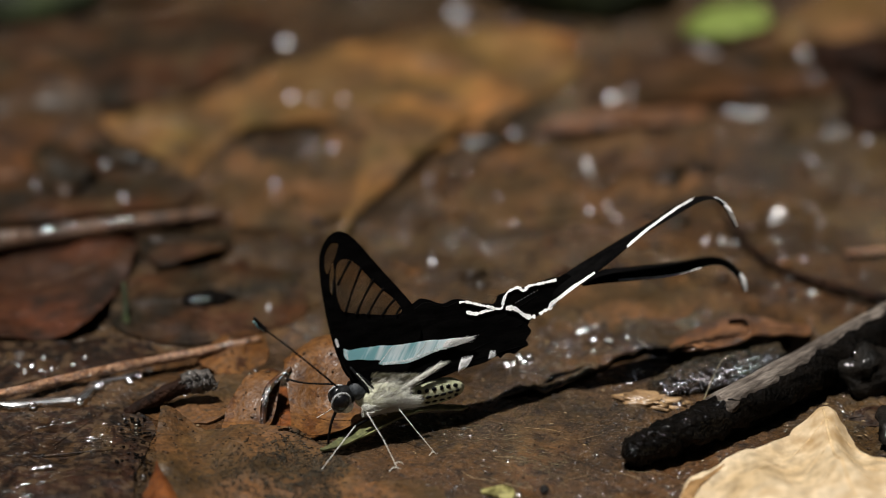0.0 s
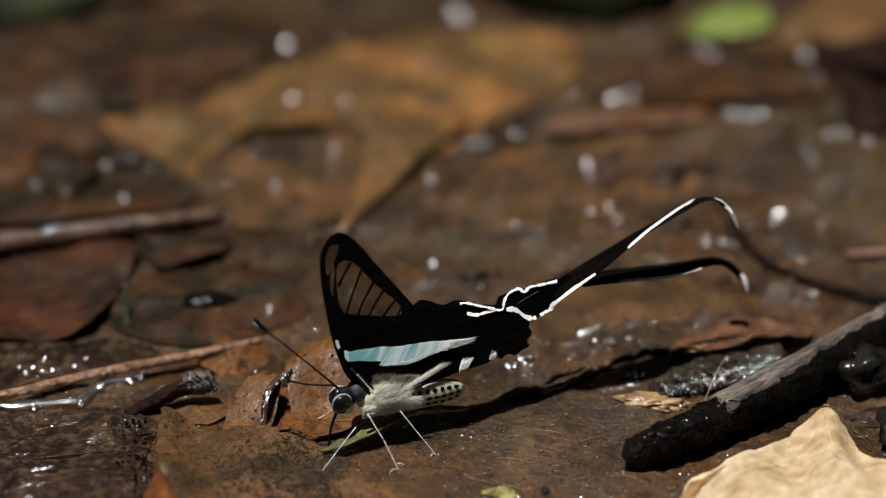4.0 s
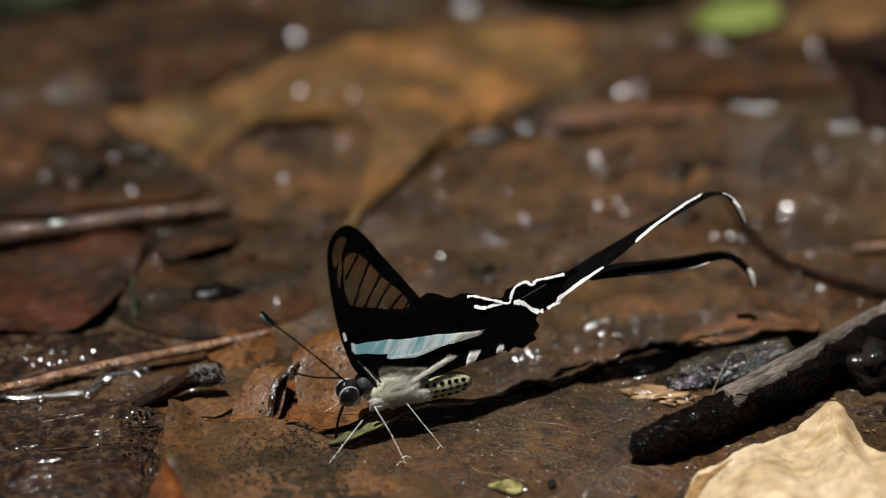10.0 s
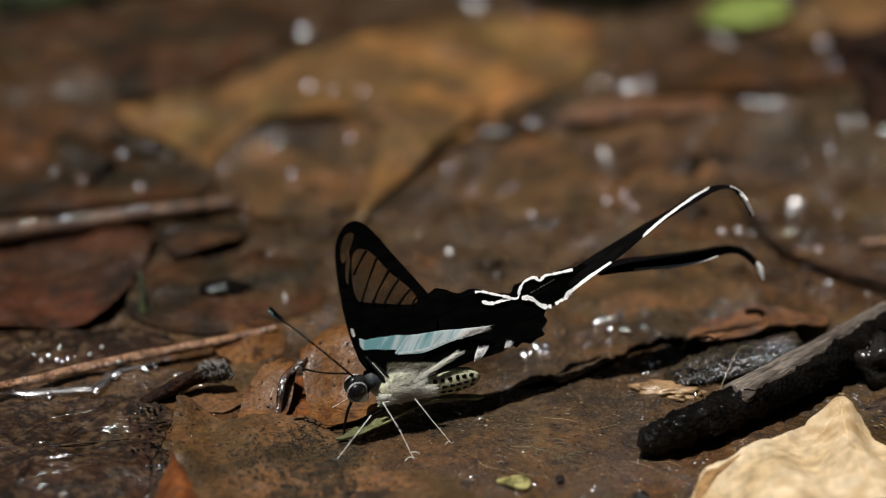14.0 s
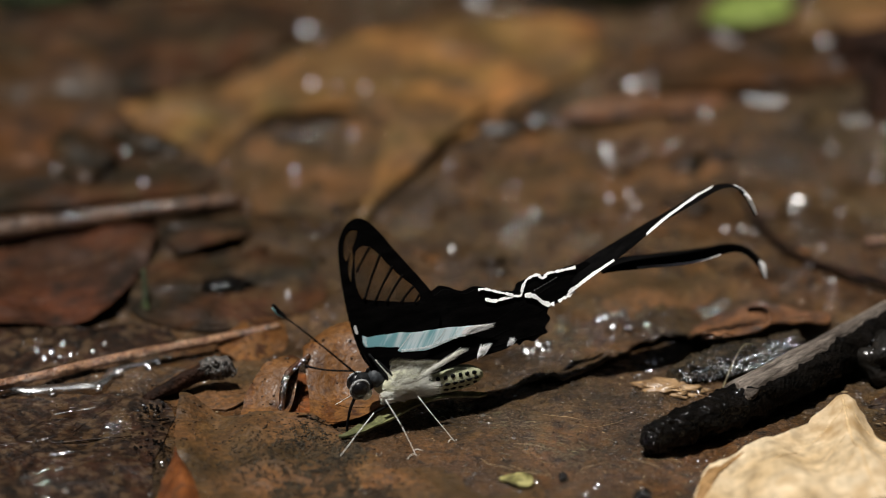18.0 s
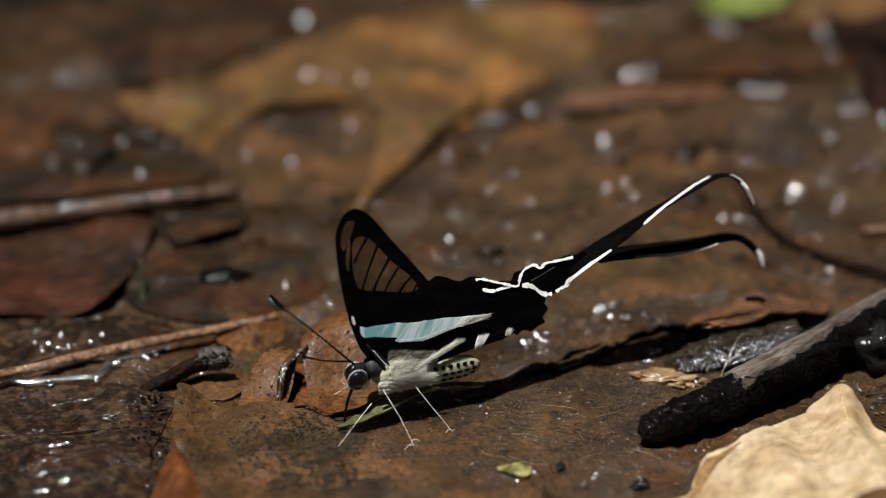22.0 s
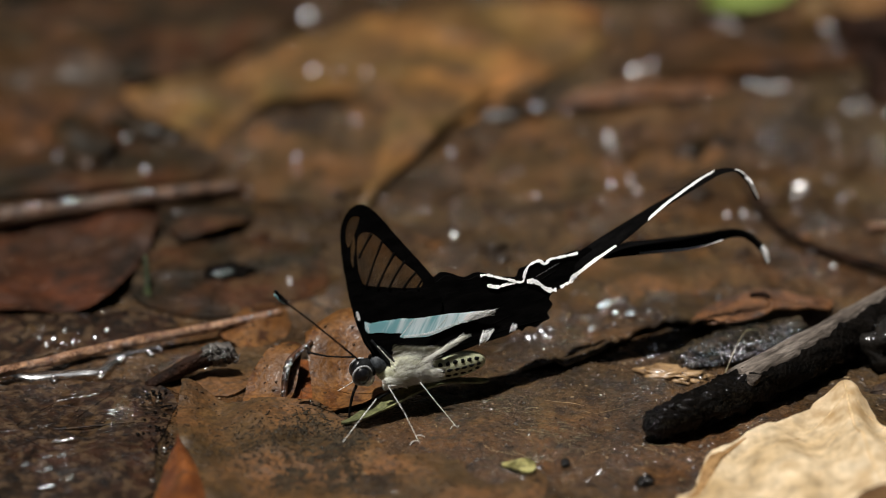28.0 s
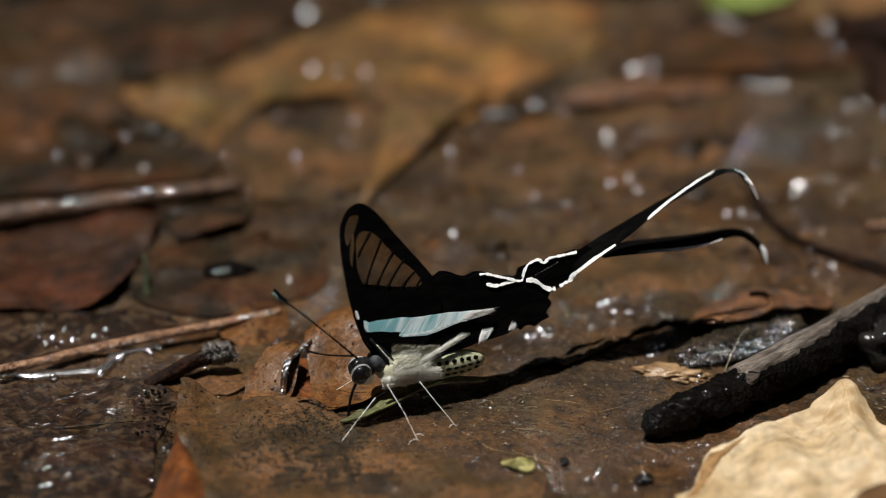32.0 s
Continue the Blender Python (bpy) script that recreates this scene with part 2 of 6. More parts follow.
STALK = mat("dark_glossy_stalk", (0.03, 0.013, 0.007), (0.11, 0.046, 0.02), 2.0, 0.35, 1.0, 0.8, 1.0, 0.16, bump_mm=0.4)
DARK_LEAF = mat("dark_sodden_leaf", (0.009, 0.0055, 0.0028), (0.037, 0.021, 0.0092), 8.0, 0.5, 0.9, 1.2, 0.5, 0.22, spots=(0.06, 0.034, 0.014), spot_size=5.0, spot_share=0.2, spec=0.25, film_bump=0.6, film_size=1.3, tints=((0.75, 0.9, 0.75), (1.5, 0.95, 0.75)), tint_size=14.0, dust=1.0)
STUB_END = mat("frayed_wood_end", (0.006, 0.005, 0.004), (0.14, 0.12, 0.105), 0.45, 0.55, 1.0, 0.25, 0.5, 0.15, bump_mm=0.3)
WOOD_CHIP = mat("pale_rotten_wood", (0.14, 0.075, 0.03), (0.46, 0.29, 0.14), 2.0, 0.5, 0.8, 0.6, 0.5, grain=(0.4, 1, 1))
STONE = mat("dark_wet_stone", (0.004, 0.0036, 0.003), (0.017, 0.0135, 0.0105), 4.0, 0.55, 0.9, 1.0, 0.3, 0.14, vary=0.3, spec=0.1, bump_mm=0.5)
SOIL = mat("dark_soil", (0.006, 0.0048, 0.0028), (0.070, 0.050, 0.028), 0.8, 0.7, 0.8, 0.3, 0.15, 0.2, spec=0.2)
MOSS = mat("dark_moss", (0.006, 0.010, 0.002), (0.035, 0.05, 0.01), 5.0, 0.8, 1.0, 1.0)
GRIT = mat("mud_crumbs", (0.018, 0.010, 0.005), (0.085, 0.047, 0.022), 1.5, 0.6, 0.8, 0.3, 0.25, 0.2, spec=0.2)
SAND = mat("orange_brown_sand", (0.05, 0.026, 0.010), (0.17, 0.093, 0.042), 0.4, 0.5, 0.0, 0.3, 0.4, 0.15)
STRAW = mat("dry_straw", (0.20, 0.13, 0.065), (0.40, 0.29, 0.16), 2.0, 0.5, 0.3, 0.4)
WING_BLACK = mat("black_wing_scales", (0.0006, 0.0006, 0.0006), (0.0036, 0.0033, 0.0033), 1.0, 0.8, 0.6, 0.12, spec=0.03, grain=(0.25, 1.0, 1.0), bump_mm=0.05)
WING_VEIN = mat("black_wing_vein", (0.0012, 0.0012, 0.0012), (0.005, 0.0046, 0.0042), 0.6, 0.8, 0.2, 0.1, spec=0.03, bump_mm=0.03)
WING_WHITE = mat("white_wing_scales", (0.84, 0.84, 0.84), (0.97, 0.97, 0.97), 0.5, 0.7, 0.4, 0.15, spec=0.3, bump_mm=0.05)
WING_BLUE = band_scales("pale_turquoise_wing_scales", (0.23, 0.51, 0.57), (0.74, 0.88, 0.93))
WING_PANE = clear_film("clear_wing_membrane", (0.86, 0.84, 0.81), 0.3, 0.8, 0.3)
BODY_FUR = mat("grey_olive_body", (0.46, 0.46, 0.31), (0.78, 0.78, 0.58), 0.8, 0.8, 0.8, 0.2, spec=0.2, bump_mm=0.1)
FUR_PALE = mat("pale_body_hair", (0.88, 0.88, 0.79), (0.98, 0.98, 0.92), 0.5, 0.6, 0.0, spec=0.3)
FUR_DARK = mat("olive_body_hair", (0.07, 0.063, 0.038), (0.22, 0.20, 0.13), 0.5, 0.6, 0.0, spec=0.3)
HEAD_BLACK = mat("black_head_scales", (0.0015, 0.0016, 0.0018), (0.011, 0.012, 0.013), 0.6, 0.7, 0.8, 0.15, spec=0.15, bump_mm=0.1)
EYE_BLACK = mat("compound_eye", (0.003, 0.003, 0.004), (0.010, 0.010, 0.012), 0.4, 0.3, 0.0, 1.0, 0.16, spec=0.5)
HEAD_GREY = mat("slate_grey_neck_scales", (0.012, 0.014, 0.017), (0.07, 0.08, 0.09), 0.7, 0.5, 0.8, 0.15, spec=0.4, bump_mm=0.1)
ABDOMEN = mat("cream_abdomen", (0.36, 0.38, 0.23), (0.58, 0.59, 0.40), 0.9, 0.6, 0.5, 0.2, spec=0.3, bump_mm=0.06)
RING_GREY = mat("grey_eye_ring_scales", (0.20, 0.205, 0.21), (0.66, 0.67, 0.68), 0.5, 0.6, 0.6, 0.1)
LEG_WHITE = mat("whitish_leg_scales", (0.66, 0.67, 0.63), (0.88, 0.88, 0.84), 0.5, 0.6, 0.3, 0.1)
ANTENNA_BLACK = mat("black_antenna", (0.0015, 0.0015, 0.0018), (0.006, 0.0055, 0.0055), 0.5, 0.6, 0.2, 0.1, spec=0.1)
CLUB_BLUE = mat("bluish_antenna_club", (0.10, 0.25, 0.29), (0.25, 0.45, 0.48), 0.4, 0.5, 0.2, 0.1)
FLIER_TOP = mat("ochre_wing_scales", (0.20, 0.12, 0.028), (0.32, 0.20, 0.055), 2.5, 0.7, 0.2, 0.3, spec=0.2)
WING_PALE = mat("pale_band_scales", (0.60, 0.75, 0.78), (0.82, 0.90, 0.92), 0.6, 0.6, 0.4, 0.15, spec=0.3, bump_mm=0.05)
SPARKLE_BARK = mat("glinting_wet_bark", (0.006, 0.005, 0.003), (0.050, 0.036, 0.020), 1.8, 0.55, 1.0, 0.5, 1.0, 0.08, spec=0.1, bump_mm=0.6, film_bump=1.0, film_size=0.8, dust=0.8)
FAR_TWIG = mat("dark_brown_wet_bark", (0.026, 0.0115, 0.0055), (0.125, 0.060, 0.027), 2.5, 0.5, 1.0, 0.9, 0.3, 0.2, bump_mm=0.5, film_bump=0.6)
# Dark leaf colour, also used for a shadow and the puddle's floor.
DARK_SHEET = mat("dark_wet_sheet", (0.0050, 0.0028, 0.0018), (0.028, 0.0145, 0.0080), 2.2, 0.5, 1.0, 0.6, 1.0, 0.07, spots=(0.066, 0.039, 0.020), spot_size=1.7, spot_share=0.36, spot_soft=0.13, spec=0.2, film_bump=0.9, film_size=2.0, tints=((0.7, 0.75, 0.7), (1.3, 1.0, 0.85)), tint_size=9.0, dust=1.0)
ROOT = mat("olive_root_fibre", (0.10, 0.088, 0.045), (0.23, 0.20, 0.11), 2.0, 0.6, 0.2, 0.4)
FOLD_LEAF = mat("orange_leaf_underside", (0.085, 0.026, 0.008), (0.25, 0.088, 0.022), 2.2, 0.5, 0.8, 0.8, 0.4, 0.2, spots=(0.06, 0.026, 0.012), spot_size=2.5, spot_share=0.32, bump_mm=0.3, spec=0.2, tints=((0.6, 0.55, 0.5), (1.1, 1.0, 0.95)), tint_size=5.0, dust=0.5)
RED_BARK = mat("dark_red_wet_bark", (0.006, 0.003, 0.002), (0.030, 0.012, 0.006), 2.2, 0.7, 1.0, 0.7, bump_mm=0.5, spec=0.1)
FLIER_UNDER = mat("greyish_lilac_wing_scales", (0.20, 0.17, 0.172), (0.33, 0.29, 0.292), 2.5, 0.7, 0.2, 0.3, spec=0.2)


# ---------------------------------------------------------------- building helpers
def link_mesh(name, bm, material, parent=None, label="", smooth=True):
    me = bpy.data.meshes.new(name)
    bm.normal_update()
    bm.to_mesh(me)
    bm.free()
    if smooth:
        me.shade_smooth()
    me.materials.append(material)
    ob = new(name, me)
    if parent is not None:
        ob.parent = parent
    return tagged(ob, label)


def part(name, bm, material, parent, label=""):
    return link_mesh(name, bm, material, parent, label)


def thing(name, m, label, category, group="", kind=""):
    ob = new(name)
    ob.empty_display_size = 0.002
    ob.matrix_world = m
    return tagged(ob, label, category, group, kind)


def smooth_line(points, steps=6, closed=True):
    """A Catmull-Rom line through the points."""
    pts, n, out = [Vector(p) for p in points], len(points), []
    for i in range(n if closed else n - 1):
        if closed:
            a, b, c, d = (pts[(i + k - 1) % n] for k in range(4))
        else:
            a, b, c, d = (pts[min(max(i + k - 1, 0), n - 1)] for k in range(4))
        for j in range(steps):
            t = j / steps
            out.append(0.5 * (2 * b + (c - a) * t + (2 * a - 5 * b + 4 * c - d) * t * t + (3 * b - a - 3 * c + d) * t ** 3))
    if not closed:
        out.append(pts[-1])
    return out


def inside(p, loop):
    hit, n = False, len(loop)
    for i in range(n):
        a, b = loop[i], loop[i - 1]
        if (a[1] > p[1]) != (b[1] > p[1]) and p[0] < (b[0] - a[0]) * (p[1] - a[1]) / (b[1] - a[1]) + a[0]:
            hit = not hit
    return hit


def sheet(outline, place, step=1.0, holes=(), thick=0.1, jag=0.0, steps=6, seed=0):
    """A thin sheet over an outline in mm, with holes; place(u, v, side) gives each corner's position in mm."""
    rnd = random.Random(seed)
    loops = [smooth_line(outline, steps)] + [smooth_line(h, steps) for h in holes]
    if jag:
        for p in loops[0]:
            k = noise.noise(Vector((p.x * 0.9, p.y * 0.9, seed))) + 0.5 * noise.noise(Vector((p.x * 2.7, p.y * 2.7, seed + 5)))
            p += Vector((k, noise.noise(Vector((p.y, p.x, seed + 9))))) * jag
    verts, edges = [], []
    for loop in loops:
        first = len(verts)
        verts += [Vector((p[0], p[1])) for p in loop]
        edges += [(first + i, first + (i + 1) % len(loop)) for i in range(len(loop))]
    lo = [min(p[k] for p in loops[0]) for k in (0, 1)]
    hi = [max(p[k] for p in loops[0]) for k in (0, 1)]
    for i in range(int((hi[0] - lo[0]) / step) + 1):
        for j in range(int((hi[1] - lo[1]) / step) + 1):
            p = (lo[0] + (i + 0.5 + rnd.uniform(-0.25, 0.25)) * step, lo[1] + (j + 0.5 + rnd.uniform(-0.25, 0.25)) * step)
            if inside(p, loops[0]) and not any(inside(p, h) for h in loops[1:]):
                verts.append(Vector(p))
    found = delaunay_2d_cdt(verts, edges, [], 1, 1e-5)
    co = found[0]
    faces = [f for f in found[2] if not any(inside(sum((co[i] for i in f), Vector((0, 0))) / len(f), h) for h in loops[1:])]
    bm = bmesh.new()
    top = [bm.verts.new(Vector(place(p.x, p.y, 1)) * MM) for p in co]
    low = [bm.verts.new(Vector(place(p.x, p.y, 0)) * MM) for p in co]
    count = {}
    for f in faces:
        for a, b in zip(f, [*f[1:], f[0]]):
            count[(a, b)] = 1
    for f in faces:
        bm.faces.new([top[i] for i in f])
        bm.faces.new([low[i] for i in reversed(f)])
    for a, b in count:
        if (b, a) not in count:
            bm.faces.new([bm.verts.new(v.co) for v in (top[b], top[a], low[a], low[b])])
    return bm


def tube(points, radii, sides=10, rough=0.0, seed=0, flat=1.0, bm=None, taper_ends=True, steps=4):
    """A tube along a smooth line of points in mm."""
    line = smooth_line(points, steps, closed=False)
    n = len(line)
    rad = np.interp(np.linspace(0, 1, n), np.linspace(0, 1, len(radii)), radii)
    bm = bm or bmesh.new()
    rings, side = [], None
    for i, p in enumerate(line):
        along = (line[min(i + 1, n - 1)] - line[max(i - 1, 0)]).normalized()
        ref = side or Vector((0, 0, 1)).cross(along)
        if ref.length < 1e-4:
            ref = Vector((1, 0, 0))
        side = (ref - along * ref.dot(along)).normalized()
        up = along.cross(side)
        ring = []
        for k in range(sides):
            a = 2 * math.pi * k / sides
            q = side * math.cos(a) + up * math.sin(a) * flat
            r = rad[i]
            if rough:
                r *= 1 + rough * noise.noise(Vector((p.x * 0.55 + 3 * math.cos(a), p.y * 0.55 + 3 * math.sin(a), p.z + seed * 7.3))) + rough * 0.5 * noise.noise(Vector((p.x * 1.9 + 5 * math.cos(a), p.y * 1.9 + 5 * math.sin(a), seed)))
            ring.append(bm.verts.new((p + q * r) * MM))
        rings.append(ring)
    for a, b in zip(rings, rings[1:]):
        for k in range(sides):
            bm.faces.new((a[k], a[(k + 1) % sides], b[(k + 1) % sides], b[k]))
    bm.faces.new(reversed(rings[0]))
    bm.faces.new(rings[-1])
    return bm


def blob(radius, squash=(1, 1, 1), rough=0.2, freq=0.6, seed=0, level=3, at=(0, 0, 0), bm=None):
    bm = bm or bmesh.new()
    made = bmesh.ops.create_icosphere(bm, subdivisions=level, radius=1.0)["verts"]
    for v in made:
        p = v.co.copy()
        k = 1 + rough * noise.noise(p * freq * 2 + Vector((seed, 0, 0))) + rough * 0.5 * noise.noise(p * freq * 5 + Vector((0, seed, 0)))
        v.co = (Vector((p.x * squash[0], p.y * squash[1], p.z * squash[2])) * radius * k + Vector(at)) * MM
    return bm


# Turns a bead's face midway between sun and camera.
GLINT_TILT = Vector((0, 0, 1)).rotation_difference(Vector((-0.10, -0.55, 0.83)))


def lens(radius, at, seed, bm=None, flat=0.3, level=2, stretch=1.0):
    """A flattened bead of water, tilted midway between sun and camera to glint; mm."""
    rnd, bm = random.Random(seed), bm or bmesh.new()
    wobble = Matrix.Rotation(rnd.gauss(0, 0.07), 3, "X") @ Matrix.Rotation(rnd.gauss(0, 0.07), 3, "Y")
    long = rnd.uniform(0.85, 1.2) * stretch
    for v in bmesh.ops.create_icosphere(bm, subdivisions=level, radius=1.0)["verts"]:
        p = wobble @ Vector((v.co.x * long, v.co.y / max(long, 0.8), v.co.z * flat)) * radius
        v.co = (GLINT_TILT @ p + Vector(at)) * MM
    return bm


def ease(lo, hi, x):
    k = min(max((x - lo) / (hi - lo), 0), 1)
    return k * k * (3 - 2 * k)


# Edge of the added ledge, whose underside thickens the tail shadow's dark band.
LIP = ((10.2, 6.8), (11.4, 8.1), (12.7, 9.9), (14.1, 10.6), (15.5, 11.3), (17.9, 10.6), (19.9, 11.7), (22.0, 13.7), (24.1, 15.7), (26.2, 18.6), (27.6, 20.0), (30.4, 21.6), (31.8, 21.3), (33.5, 21.5), (36.0, 22.2))


def lip_y(x):
    return float(np.interp(x, [p[0] for p in LIP], [p[1] for p in LIP]))


def shelf_side(x):
    return ease(10.6, 14.5, x) * (1 - ease(31.0, 35.0, x))


def plain_at(x, y):
    """The height of the mud without the added ledge, in mm."""
    h = 0.75 * noise.noise(Vector((x * 0.045, y * 0.045, 1.7))) + 0.60 * noise.noise(Vector((x * 0.16, y * 0.16, 4.1)))
    h += 0.34 * noise.noise(Vector((x * 0.45, y * 0.45, 8.3))) + 0.17 * noise.noise(Vector((x * 1.2, y * 1.2, 2.2)))
    h += 0.0016 * max(y - 60, 0)
    h *= 1 - 0.7 * math.exp(-((x - 2) / 9) ** 2 - ((y + 2) / 8) ** 2)
    return h - 0.35 * math.exp(-((x + 42) / 12) ** 2 - ((y + 3) / 10) ** 2)


def shelf_at(x, y):
    """The lumpy top of the added mud ledge behind the butterfly."""
    d, side = max(y - lip_y(x), 0), shelf_side(x)
    lumps = 1.1 * noise.noise(Vector((x * 0.27, y * 0.2, 6.0))) + 0.6 * noise.noise(Vector((x * 0.6, y * 0.5, 9.0))) + 0.2 * noise.noise(Vector((x * 1.5, y * 1.3, 3.0)))
    return plain_at(x, y) + side * (1.1 * math.exp(-d / 15) + 0.8 * lumps * math.exp(-((y - 20) / 16) ** 2))


def bump_at(x, y):
    """The height of the mud, in mm."""
    if not (10.6 < x < 35 and 2 < y < 80):
        return plain_at(x, y)
    d = y - lip_y(x)
    k = ease(2.0, 5.0, d)
    return plain_at(x, y) * (1 - k) + (shelf_at(x, y) - 0.5 * (1 - ease(8, 11, d))) * k


def surface_at(x, y):
    """The top of the mud, ledge included."""
    if 10.6 < x < 35 and 0 < y - lip_y(x) < 11:
        return max(bump_at(x, y), shelf_at(x, y))
    return bump_at(x, y)


# ---------------------------------------------------------------- the large structure
def spread(lo, hi, step, far, grow=1.35):
    mid, out, d = list(np.arange(lo, hi + step / 2, step)), [], step
    x = hi
    right, left = [], []
    while x < far:
        d *= grow
        x += d
        right.append(x)
    x, d = lo, step
    while x > -far:
        d *= grow
        x -= d
        left.append(x)
    return [*reversed(left), *mid, *right]


def build_ground():
    xs, ys = spread(-66, 80, 0.5, 60000), spread(-26, 146, 0.5, 60000)
    verts = []
    for y in ys:
        for x in xs:
            near = -200 < x < 200 and -150 < y < 300
            verts.append((x * MM, y * MM, (bump_at(x, y) if near else 0.0) * MM))
    w = len(xs)
    faces = [(j * w + i, j * w + i + 1, (j + 1) * w + i + 1, (j + 1) * w + i) for j in range(len(ys) - 1) for i in range(w - 1)]
    me = bpy.data.meshes.new("ground")
    me.from_pydata(verts, [], faces)
    me.shade_smooth()
    me.materials.append(MUD)
    tagged(new("ground", me), "wet brown mud with a film of water", "ground", kind="structure")
    bm = bmesh.new()
    corners = [bm.verts.new((x * MM, y * MM, -0.22 * MM)) for x, y in ((-190, -140), (190, -140), (190, 290), (-190, 290))]
    bm.faces.new(corners)
    tagged(link_mesh("water", bm, WATER), "shallow clear water standing in hollows of the mud", "water", kind="structure")


def build_ledge():
    """An overhanging mud lip added to widen the shadow's dark band: underside, nose and lumpy top, back to where it
    joins the ground.
    """
    bm, rows = bmesh.new(), []
    for x in np.arange(10.4, 35.4, 0.3):
        x = float(x)
        y0 = lip_y(x) + 0.35 * noise.noise(Vector((x * 0.55, 1.0, 4.0)))
        side = shelf_side(x)
        top = shelf_at(x, y0)
        ring = [(y0 + 3.2, top - 0.9 * side - 0.1), (y0 + 1.2, top - 0.7 * side - 0.05), (y0 + 0.25, top - 0.55 * side - 0.03), (y0 - 0.05, top - 0.32 * side - 0.02), (y0 + 0.02, top - 0.12 * side), (y0 + 0.3, shelf_at(x, y0 + 0.3) + 0.03)]
        ring += [(y0 + d, shelf_at(x, y0 + d) + 0.04 * (1 - d / 9)) for d in np.arange(0.7, 9.0, 0.45)]
        ring.append((y0 + 11.5, shelf_at(x, y0 + 11.5) - 0.5))
        rows.append([bm.verts.new((x * MM, float(y) * MM, float(z) * MM)) for y, z in ring])
    for p, q in zip(rows, rows[1:]):
        for k in range(len(p) - 1):
            bm.faces.new((p[k], q[k], q[k + 1], p[k + 1]))
    tagged(link_mesh("mud_ledge", bm, MUD), "overhanging lumpy wet brown mud lip added to widen a dark band", "mud", kind="structure")


def build_backdrop():
    """A forest-dark ring all round, out of view, added to cut the skylight."""
    bm, n, rows = bmesh.new(), 72, 22
    grid = []
    for j in range(rows + 1):
        ring = []
        for i in range(n):
            a = 2 * math.pi * i / n
            r = 2.6 + 0.35 * noise.noise(Vector((math.cos(a) * 4, math.sin(a) * 4, j * 0.5))) + 0.2 * noise.noise(Vector((math.cos(a) * 11, math.sin(a) * 11, j * 1.3)))
            ring.append(bm.verts.new((r * math.cos(a), r * math.sin(a), -0.05 + 6.2 * j / rows)))
        grid.append(ring)
    for a, b in zip(grid, grid[1:]):
        for i in range(n):
            bm.faces.new((a[i], a[(i + 1) % n], b[(i + 1) % n], b[i]))
    tagged(link_mesh("backdrop", bm, SURROUND), "unseen dark green ring added to cut skylight and darken reflections", "forest", kind="structure")


build_ground()
build_ledge()
build_backdrop()


# ---------------------------------------------------------------- the butterfly
# in its own space: x towards the tail, y away from the near side, z up; mm
FOREWING = [(-3.9, 6.5), (-6.2, 9.6), (-7.1, 11.6), (-7.92, 14.03), (-8.88, 17.99), (-9.63, 22.64), (-9.79, 25.66), (-9.3, 27.42), (-8.59, 28.39), (-7.52, 28.76), (-6.3, 28.21), (-5.15, 27.07), (-3.56, 24.87), (-1.38, 21.88), (0.79, 18.96), (2.1, 17.05), (2.69, 15.42), (3.2, 13.2), (1.4, 8.5)]
PANE_LARGE = [(-7.7, 24.09), (-7.07, 25.0), (-6.06, 24.79), (-5.12, 24.0), (-4.26, 22.92), (-3.03, 21.32), (-1.72, 19.85), (-0.28, 18.35), (0.67, 16.88), (0.39, 16.18), (-1.34, 16.38), (-3.49, 16.98), (-5.65, 17.59), (-6.73, 18.04), (-7.31, 19.29), (-7.68, 21.47)]
PANE_TIP = [(-8.73, 27.07), (-8.23, 27.41), (-7.44, 27.1), (-7.65, 25.95), (-8.28, 24.44), (-8.77, 23.42), (-9.14, 24.47), (-9.08, 26.1)]
PANE_SMALL = [(-8.14, 24.86), (-7.92, 23.61), (-8.05, 21.92), (-8.11, 20.51), (-8.47, 21.49), (-8.49, 23.14)]
PANE_VEINS = [((-5.94, 24.47), (-7.4, 21.78)), ((-4.54, 23.2), (-6.37, 17.89)), ((-2.95, 21.38), (-5.0, 17.3)), ((-1.65, 19.98), (-3.56, 16.92)), ((-0.2, 18.19), (-1.69, 16.46)), ((0.59, 16.97), (0.1, 16.09))]
HINDWING_FAR = [(-3.2, 7.1), (-0.7, 13.4), (2.9, 16.2), (4.3, 16.4), (6.5, 15.3), (8.3, 15.6), (10.8, 14.6), (13.1, 14.0), (13.8, 15.0), (16.5, 15.3), (20.5, 15.6), (23.6, 15.3), (23.6, 14.0), (18.9, 12.0), (17.4, 11.4), (17.3, 9.8), (16.6, 7.9), (13.0, 7.5), (10.8, 7.0), (7.2, 6.5), (2.9, 5.9), (-1.4, 4.9)]
HINDWING = [(-3.2, 7.1), (-0.7, 13.4), (2.9, 16.4), (4.3, 16.7), (6.5, 15.7), (8.3, 16.1), (10.8, 15.0), (13.1, 14.3), (13.8, 15.6), (14.7, 16.2), (16.5, 16.3), (20.4, 16.5), (22.0, 17.0), (23.2, 15.4), (21.4, 14.0), (18.9, 12.4), (17.7, 11.9), (17.1, 11.1), (17.6, 10.3), (16.9, 9.3), (17.1, 8.5), (16.2, 8.2), (15.4, 7.6), (14.4, 8.0), (13.6, 7.4), (13.0, 7.7), (10.8, 7.2), (7.2, 6.7), (2.9, 5.9), (-1.4, 4.9)]
